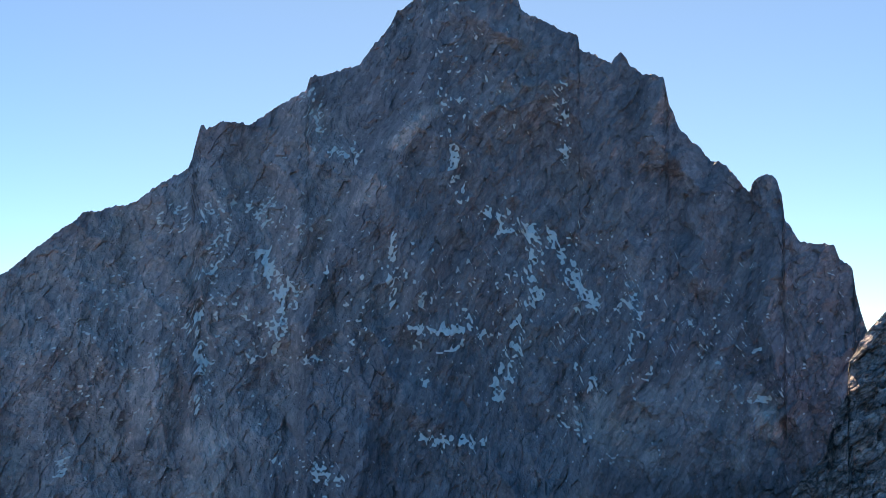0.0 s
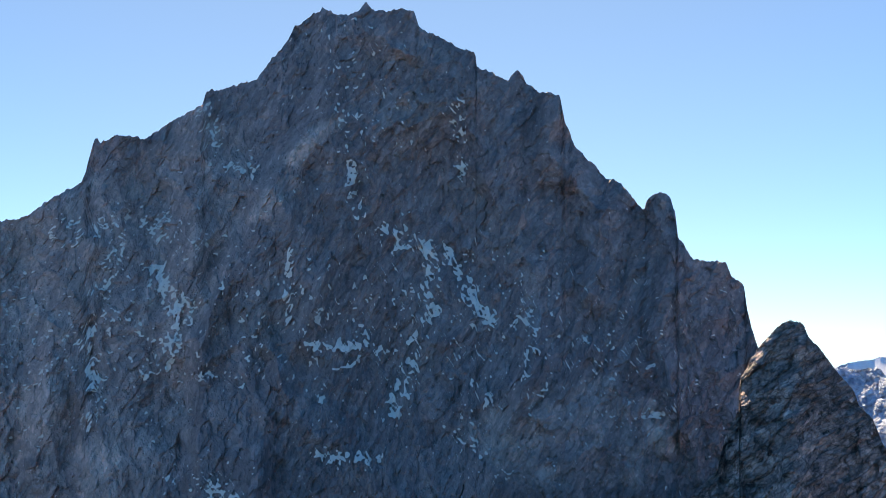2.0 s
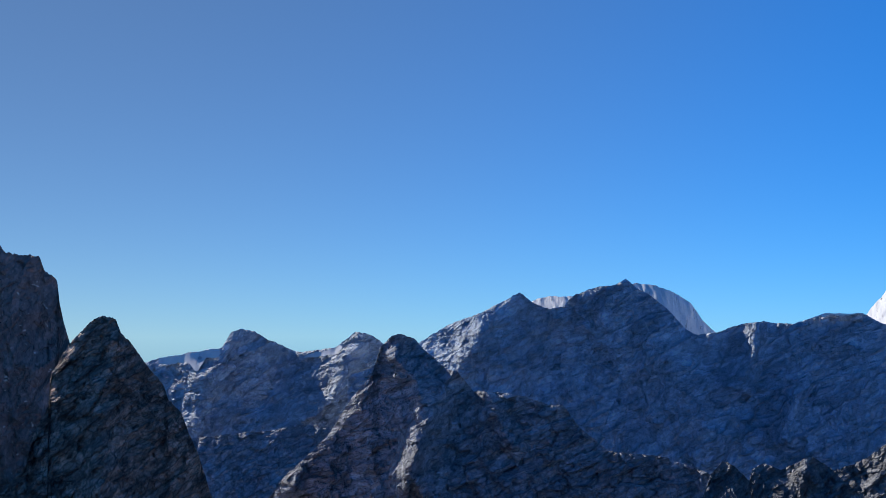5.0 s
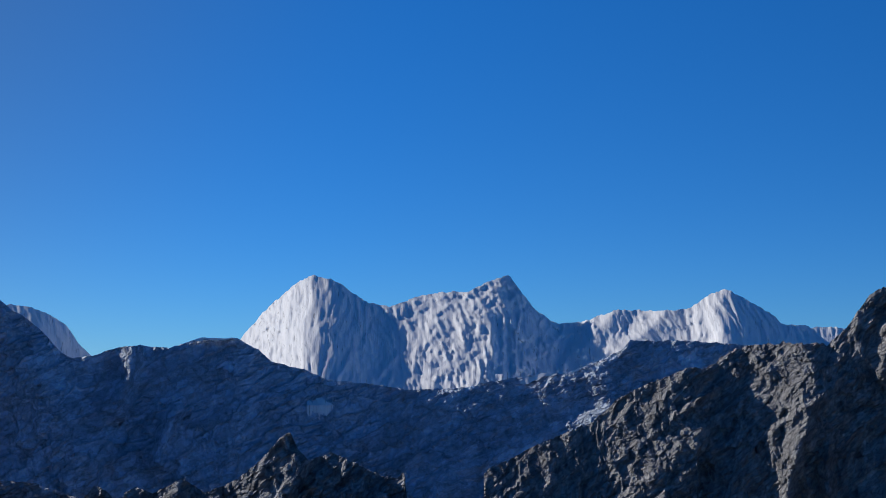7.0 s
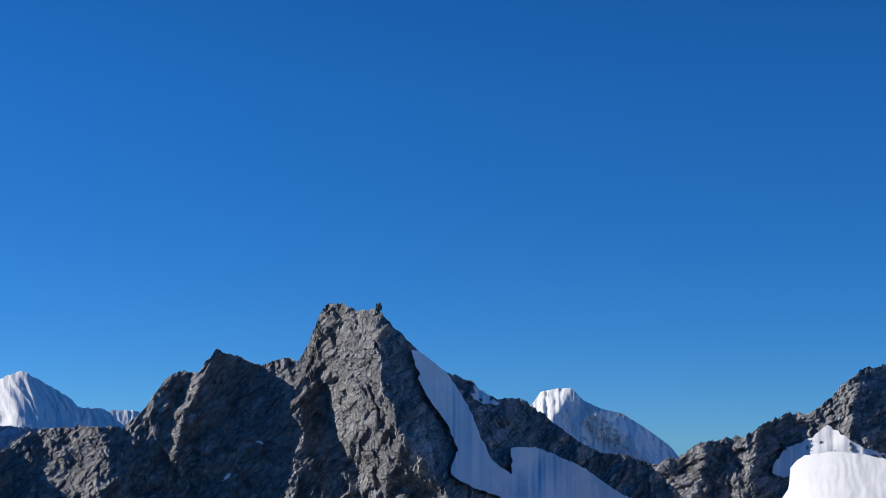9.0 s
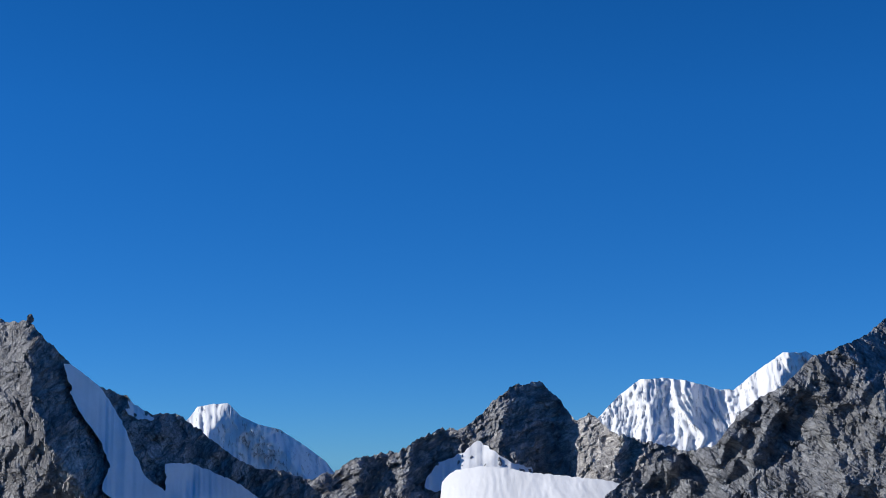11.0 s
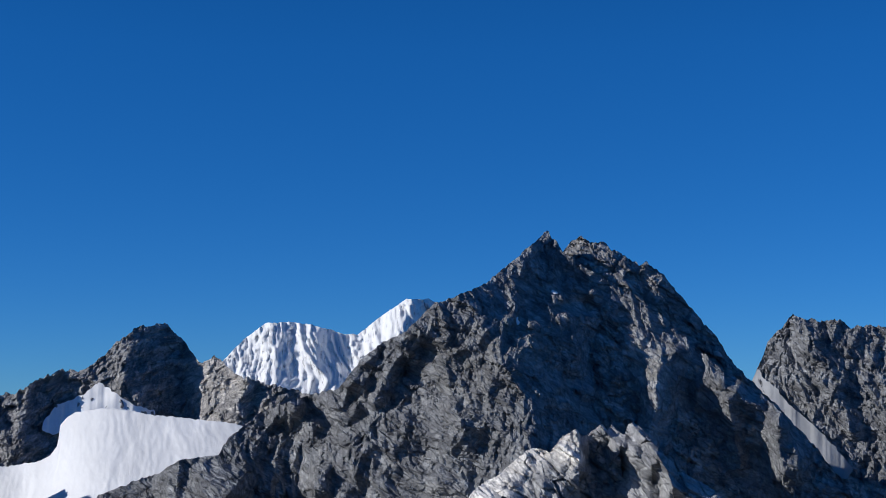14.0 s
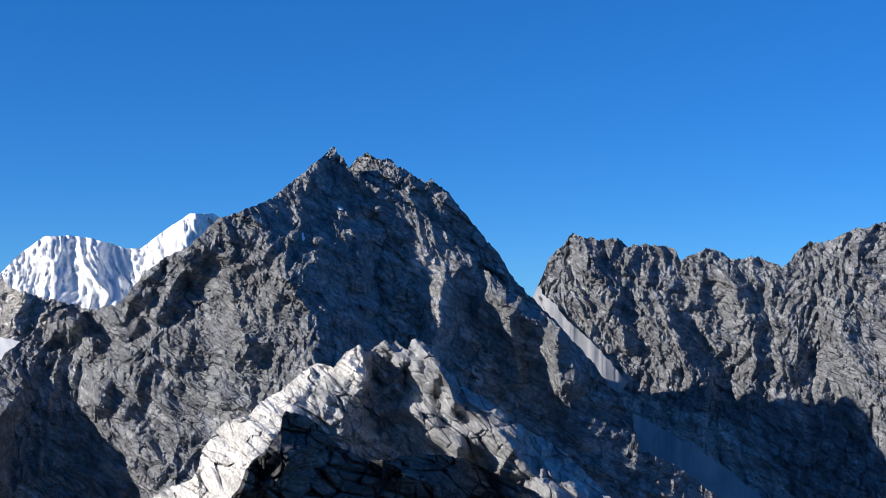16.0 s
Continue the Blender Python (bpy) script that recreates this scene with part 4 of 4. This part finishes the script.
RIBS_WALL = [
    (39, 0.7, 5.0, [(-0.07, 11.25), (-0.70, 9.61), (-1.11, 7.75), (-2.77, 5.05), (-4.21, 2.55), (-5.01, 0.07), (-4.94, -6.05)]),
    (29, 1.0, 1.4, [(-4.97, 9.15), (-5.26, 6.26), (-5.45, 3.37), (-5.63, 0.07)]),
    (26, 0.8, 1.2, [(-8.13, 7.45), (-8.51, 4.17), (-10.07, 0.08), (-10.81, -4.35)]),
    (19, 0.5, 0.7, [(6.59, 2.13), (7.20, -0.77), (6.36, -3.23), (5.52, -6.09)]),
    (26, 0.7, 1.0, [(8.19, 9.04), (7.87, 7.09), (9.70, 4.59), (9.27, 1.71)]),
    (19, 0.5, 1.0, [(11.55, 5.29), (12.03, 3.13), (11.49, 0.06), (12.26, -3.20)]),
    (19, 0.5, 0.8, [(-0.70, 10.22), (-0.27, 7.13), (-0.06, 3.81), (-1.10, 0.90), (-2.74, -2.40), (-3.14, -6.07)]),
    (15, 0.4, 0.4, [(11.46, -3.10), (11.85, -3.61), (11.81, -4.01)]),
]
RIBS_REAR = [
    (26, 6, 0.6, [(108.94, 6.18), (110.72, 5.15), (112.60, 3.23), (114.57, 0.94)]),
]

# ---- rock and snow of the place ----
ROCK_WALL = rock("brown-grey gneiss wall", (0.36, 0.225, 0.195), (0.47, 0.295, 0.255), (0.42, 0.275, 0.23), 10, seams=0.12, bump=0.3)
# snow dust, and the pale blue of haze put into the colour
ROCK_PALE = rock("snow-dusted haze-blue far rock", (0.52, 0.58, 0.66), (0.8, 0.86, 0.93), (0.64, 0.7, 0.78), 40, ledge_snow=0.0, ledge_slope=0.5, ledge_scale=2.0, seams=0.3, veins=0.5)
ROCK_SPUR = rock("brown broken rock", (0.42, 0.27, 0.22), (0.74, 0.52, 0.43), (0.62, 0.45, 0.35), 8)
# lightened and turned blue to stand for the haze over the valley
ROCK_MID = rock("haze-tinted valley rock", (0.4, 0.43, 0.48), (0.66, 0.68, 0.72), (0.56, 0.575, 0.6), 20, seams=0.5)
# the blue of distance haze is put into this rock's colour
ROCK_FAR = rock("far haze-blue rock", (0.48, 0.57, 0.69), (0.7, 0.8, 0.92), (0.6, 0.69, 0.81), 40, ledge_snow=-0.14, ledge_slope=0.5, ledge_scale=2.0, seams=0.3, veins=0.6)
ROCK_GREY = rock("grey weathered rock", (0.26, 0.26, 0.267), (0.49, 0.485, 0.48), (0.41, 0.4, 0.39), 9, seams=0.45)
ROCK_DARK = rock("dark grey gneiss", (0.24, 0.247, 0.262), (0.44, 0.45, 0.465), (0.35, 0.348, 0.34), 9, seams=0.45)
ROCK_NEAR = rock("pale frost-split rock", (0.3, 0.303, 0.31), (0.5, 0.503, 0.51), (0.4, 0.398, 0.39), 0.7, seams=0.35, bump=0.35)
# near-black colour stands for shade on the outcrop's front face
ROCK_SHADED = rock("rock blackened for shade", (0.06, 0.06, 0.062), (0.2, 0.2, 0.2), (0.13, 0.125, 0.115), 1.4, seams=0.8, bump=0.4)
# unseen ground, made pale to bounce light onto the shaded faces
SCREE = rock("pale light-bouncing scree", (0.3, 0.3, 0.3), (0.44, 0.43, 0.41), (0.4, 0.385, 0.36), 12)
SNOW = snow("old snow", 14, bump=0.12, fluted=0.0, tone=(0.92, 0.925, 0.935))
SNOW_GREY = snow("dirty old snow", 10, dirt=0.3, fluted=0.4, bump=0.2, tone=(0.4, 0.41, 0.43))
# warm tint offsets the blue skylight on the wall's snow
SNOW_WALL = snow("warm-tinted snow", 10, dirt=0.1, bump=0.15, tone=(0.97, 0.78, 0.66))
SNOW_FAR = snow("far fluted snow", 34, dirt=0.05, bump=0.16, rocks=0.75, tone=(0.9, 0.905, 0.915))

# ---- ground ----
rings = np.array([(0, -1.7), (6, -1.9), (20, -6), (60, -24), (150, -62), (350, -130), (800, -250), (1600, -380), (3000, -470), (5000, -520), (12000, -540)])
gr = np.concatenate([np.linspace(0, 150, 60), np.geomspace(155, 12000, 120)])
ga = np.linspace(0, 360, 361)
GA, GR = np.meshgrid(ga, gr, indexing="ij")
gp = np.stack([GR * np.sin(GA * DEG), GR * np.cos(GA * DEG), np.interp(GR, *rings.T)], -1)
gp[..., 2] += np.minimum(GR * 0.02, 25) * fbm(gp / 90, 5, 0.55) * smooth(3, 30, GR)
gp[-1] = gp[0]
grid_mesh("ground", gp, np.ones((360, len(gr) - 1), bool), SCREE, None, True, marks={"lay": gp, "bed": gp})
tagged(bpy.data.objects["ground"], label="unseen valley floor of grey scree and broken rock, kept pale to bounce light", category="ground", kind="structure")

# ---- mountains ----
mountain("rock_mountain", "huge dark shaded rock mountain with snow flecks on ledges", RIDGE_WALL_WEST + RIDGE_WALL_SUMMIT + RIDGE_WALL_EAST,
         [(-21, 1650), (-8, 1560), (1, 1500), (8, 1420), (18, 1350)], 1.5, ROCK_WALL, dip=58, split=(7.0, 4.0), relief=(40, 150), stretch=0.5, jag=0.09, contrast=0.25, blocks=0.6, creases=0.6, seed=1.0, spurs=RIBS_WALL, flecks=FLECKS_WALL, fine=3.0,
         snow_mat=SNOW_WALL, snowfields=[("snow_patch", o, 5.0) for o in LEDGE_SNOW_LARGE_A + LEDGE_SNOW_LARGE_B + LEDGE_SNOW_SMALL_A + LEDGE_SNOW_SMALL_B],
         tones=[(0.33, PALE_WEST), (0.5, PALE_SLAB), (0.5, PALE_TOE), (0.4, PALE_SCREE), (0.9, SUNLIT_TAN_KNOB), (0.8, PALE_LEDGE), (0.8, PALE_FLAKE)])
mountain("rock_spur", "pointed brown rock spur beside the dark mountain", RIDGE_SPUR, [(10, 1050), (21, 1050)], 1.7, ROCK_SPUR,
         dip=30, relief=(18, 110), jag=0.08, seed=2.0, spurs=RIBS_SPUR, fine=2.2, contrast=1.5, creases=1.3)
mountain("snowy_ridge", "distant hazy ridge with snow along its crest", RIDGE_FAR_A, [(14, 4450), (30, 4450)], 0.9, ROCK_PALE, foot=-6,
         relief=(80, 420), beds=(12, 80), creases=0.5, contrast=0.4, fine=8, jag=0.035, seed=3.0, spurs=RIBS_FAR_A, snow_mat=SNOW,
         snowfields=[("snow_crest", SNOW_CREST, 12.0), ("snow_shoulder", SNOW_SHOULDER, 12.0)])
mountain("low_ridge", "low dark ridge across the valley", RIDGE_LOW, [(17, 3400), (29, 3400)], 0.7, ROCK_MID, foot=-8,
         relief=(70, 350), creases=0.5, contrast=0.4, fine=7, jag=0.03, seed=4.0)
mountain("dark_peak", "dark pointed rock peak in mid valley", RIDGE_MID, [(21, 2300), (44, 2000)], 1.1, ROCK_MID, foot=-10,
         dip=20, relief=(45, 220), contrast=0.5, fine=5, jag=0.04, seed=5.0, spurs=RIBS_MID)
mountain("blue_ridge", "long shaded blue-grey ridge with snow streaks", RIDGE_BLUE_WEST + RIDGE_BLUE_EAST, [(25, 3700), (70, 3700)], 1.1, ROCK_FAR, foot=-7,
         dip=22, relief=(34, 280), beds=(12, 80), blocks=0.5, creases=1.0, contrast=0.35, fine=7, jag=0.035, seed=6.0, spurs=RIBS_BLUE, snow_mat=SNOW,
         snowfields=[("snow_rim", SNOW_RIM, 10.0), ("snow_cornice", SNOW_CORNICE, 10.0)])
mountain("snow_dome", "small distant snow summit behind the blue ridge", RIDGE_DOME, [(30, 4600), (41, 4600)], 0.45, SNOW_FAR, foot=-1.5,
         relief=(15, 200), beds=(2, 90), fine=4.5, blocks=0.0, creases=1.5, gullies=0.5, flat=False, stretch=0.3, jag=0.03, seed=7.0, face="snow_face")
mountain("snow_massif", "great fluted snow massif with sharp summits", RIDGE_MASSIF, [(42, 4650), (70, 4600)], 0.38, SNOW_FAR, foot=-1.6,
         relief=(9, 130), beds=(2, 90), fine=4.2, jag=0.06, seed=8.0, face="snow_face", rib="snow_rib", stretch=0.22, spurs=RIBS_MASSIF, blocks=0.0, creases=1.4, gullies=1.7, flat=False)
mountain("rock_crag", "small jagged dark crags on a lower ridge", RIDGE_CRAG, [(38, 1300), (51, 1150)], 1.4, ROCK_DARK, foot=-11,
         dip=35, creases=1.5, gullies=0.5, relief=(20, 90), fine=2.5, jag=0.06, seed=9.0, spurs=RIBS_CRAG)
mountain("grey_peak", "grey rock peak with snow on its eastern flank", RIDGE_GREY_WEST + RIDGE_GREY_EAST, [(52, 1480), (60, 1460), (75, 1420), (90, 1500)], 1.55, ROCK_GREY,
         dip=38, creases=1.7, gullies=0.6, relief=(14, 130), beds=(6, 22), jag=0.08, seed=10.0, spurs=RIBS_GREY, fine=3.0, blocks=0.5, contrast=0.6, snow_mat=SNOW, tones=[(0.7, TAN_SLAB)],
         snowfields=[("snowfield", SNOW_FLANK, 12.0), ("snow_patch", SNOW_NOTCH, 4.0), ("snow_patch", SNOW_LEDGE, 4.0), ("snow_patch", SNOW_CORNER, 4.0)])
mountain("snow_pyramid", "distant white snow pyramid behind the saddle", RIDGE_PYRAMID, [(78, 4600), (87, 4600)], 1.1, SNOW_FAR, foot=-3,
         relief=(12, 120), beds=(2, 90), fine=5, jag=0.015, seed=11.0, face="snow_face", rib="snow_rib", spurs=RIBS_PYRAMID, blocks=0.0, creases=1.6, gullies=1.0, stretch=0.2, flat=False)
mountain("rock_knoll", "jagged rock knoll above the glacier", RIDGE_KNOLL, [(82, 1880), (88, 1900), (93.5, 1980), (96.8, 1830), (102, 1780)], 1.2, ROCK_GREY, foot=-6,
         dip=25, creases=1.5, gullies=0.5, relief=(20, 100), jag=0.1, seed=12.0, spurs=RIBS_KNOLL, fine=3.0, snow_mat=SNOW, tones=[(0.6, SUNLIT_CRAG)], snowfields=[("snow_saddle", SNOW_SADDLE, 5.0)])
mountain("glacier", "bright sunlit snow glacier below the rock knoll", GLACIER_EDGE, [(80, 1640), (88, 1570), (99, 1380)], 0.5, SNOW, foot=-6,
         relief=(5, 90), beds=(0.3, 30), fine=1.2, jag=0.03, flat=False, seed=13.0, blocks=0.0, creases=0.5, face="snow_surface", category="glacier")
mountain("ice_massif", "distant snow massif with fluted ice faces", RIDGE_ICE, [(93, 4500), (105, 4500)], 1.2, SNOW_FAR, foot=-3,
         relief=(16, 130), beds=(2, 90), fine=4.2, jag=0.03, seed=14.0, face="snow_face", rib="snow_rib", stretch=0.2, spurs=RIBS_ICE, blocks=0.0, creases=2.2, gullies=1.6, flat=False)
mountain("summit_block", "pale sunlit rear summit of grey rock", RIDGE_REAR, [(105, 1252), (117, 1245)], 0.9, ROCK_GREY, foot=-8,
         dip=-30, relief=(12, 60), jag=0.09, seed=16.0, fine=3.0, spurs=RIBS_REAR)
mountain("great_peak", "tall shaded grey rock peak with ribs and gullies", RIDGE_PEAK, [(87, 1210), (97, 1170), (107, 1200), (118, 1150)], 1.8, ROCK_DARK,
         dip=-28, creases=1.5, gullies=0.6, relief=(14, 130), beds=(4, 22), jag=0.075, seed=15.0, spurs=RIBS_PEAK, fine=2.6, blocks=0.5, contrast=0.6, tones=[(0.5, SUNLIT_BUTTRESS)], snow_mat=SNOW, snowfields=[("snow_patch", SNOW_NICHE, 3.0), ("snow_patch", SNOW_TONGUE, 3.0)])
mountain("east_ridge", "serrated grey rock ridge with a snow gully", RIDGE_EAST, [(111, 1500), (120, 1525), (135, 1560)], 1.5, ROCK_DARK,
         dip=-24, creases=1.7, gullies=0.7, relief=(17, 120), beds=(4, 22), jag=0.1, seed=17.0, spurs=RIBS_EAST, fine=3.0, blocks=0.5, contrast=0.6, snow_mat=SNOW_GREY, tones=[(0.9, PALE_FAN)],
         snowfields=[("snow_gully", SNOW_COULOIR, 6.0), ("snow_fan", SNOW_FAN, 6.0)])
mountain("rock_outcrop", "sunlit pale outcrop of frost-split blocks", RIDGE_OUTCROP, [(99, 120), (109, 135), (119, 120)], 1.25, ROCK_NEAR, foot=-16,
         relief=(1.2, 14), beds=(1.1, 1.7), dip=-38, fine=0.5, jag=0.05, seed=18.0, category="rock", spurs=RIBS_OUTCROP, step=0.03, blocks=0.7, split_ribs=True, contrast=0.6, tones=[(1.0, SUNLIT_SLAB)], creases=0.5)
mountain("front_crag", "dark shaded crag of split rock below the pale outcrop", RIDGE_FRONT, [(100, 78), (105, 84), (114, 116), (119, 124)], 2.6, ROCK_SHADED, foot=-16,
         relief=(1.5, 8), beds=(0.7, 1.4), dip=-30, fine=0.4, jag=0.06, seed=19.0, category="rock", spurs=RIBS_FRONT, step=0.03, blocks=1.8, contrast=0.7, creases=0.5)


def perched_block(bearing, height, dist, size):
    """A loose boulder left standing on the summit."""
    bm = bmesh.new()
    bmesh.ops.create_icosphere(bm, subdivisions=3, radius=size)
    for vert in bm.verts:
        vert.co *= 1 + 0.35 * noise.noise(vert.co * (1.1 / size)) + 0.12 * noise.noise(vert.co * (3.5 / size))
        vert.co.z *= 1.35
    me = bpy.data.meshes.new("summit_boulder")
    bm.to_mesh(me)
    bm.free()
    for key in ("lay", "bed"):
        me.attributes.new(key, "FLOAT_VECTOR", "POINT").data.foreach_set("vector", [c for vert in me.vertices for c in vert.co])
    me.materials.append(ROCK_GREY)
    ob = new("summit_boulder", me)
    ob.location = (dist * math.sin(bearing * DEG), dist * math.cos(bearing * DEG), dist * math.tan(height * DEG))
    return tagged(ob, label="dark upright boulder perched on the grey peak", category="boulder")


# rests on the crest where the grey peak's rock stands at that bearing
mesh_hits = [v for o in bpy.data.objects if o.parent and o.parent.name == "grey_peak" and o.name.startswith("rock_") for v in (np.array([o.parent.location]) + np.array([x.co for x in o.data.vertices]),)]
cloud = np.concatenate(mesh_hits)
bear = np.degrees(np.arctan2(cloud[:, 0], cloud[:, 1]))
flat_d = np.hypot(cloud[:, 0], cloud[:, 1])
tall = np.degrees(np.arctan2(cloud[:, 2], flat_d))
pick = np.where(np.abs(bear - BOULDER_BEARING) < 0.06)[0]
best = pick[np.argmax(tall[pick])]
perched_block(BOULDER_BEARING, float(tall[best]) + 0.09, float(flat_d[best]), 2.6)
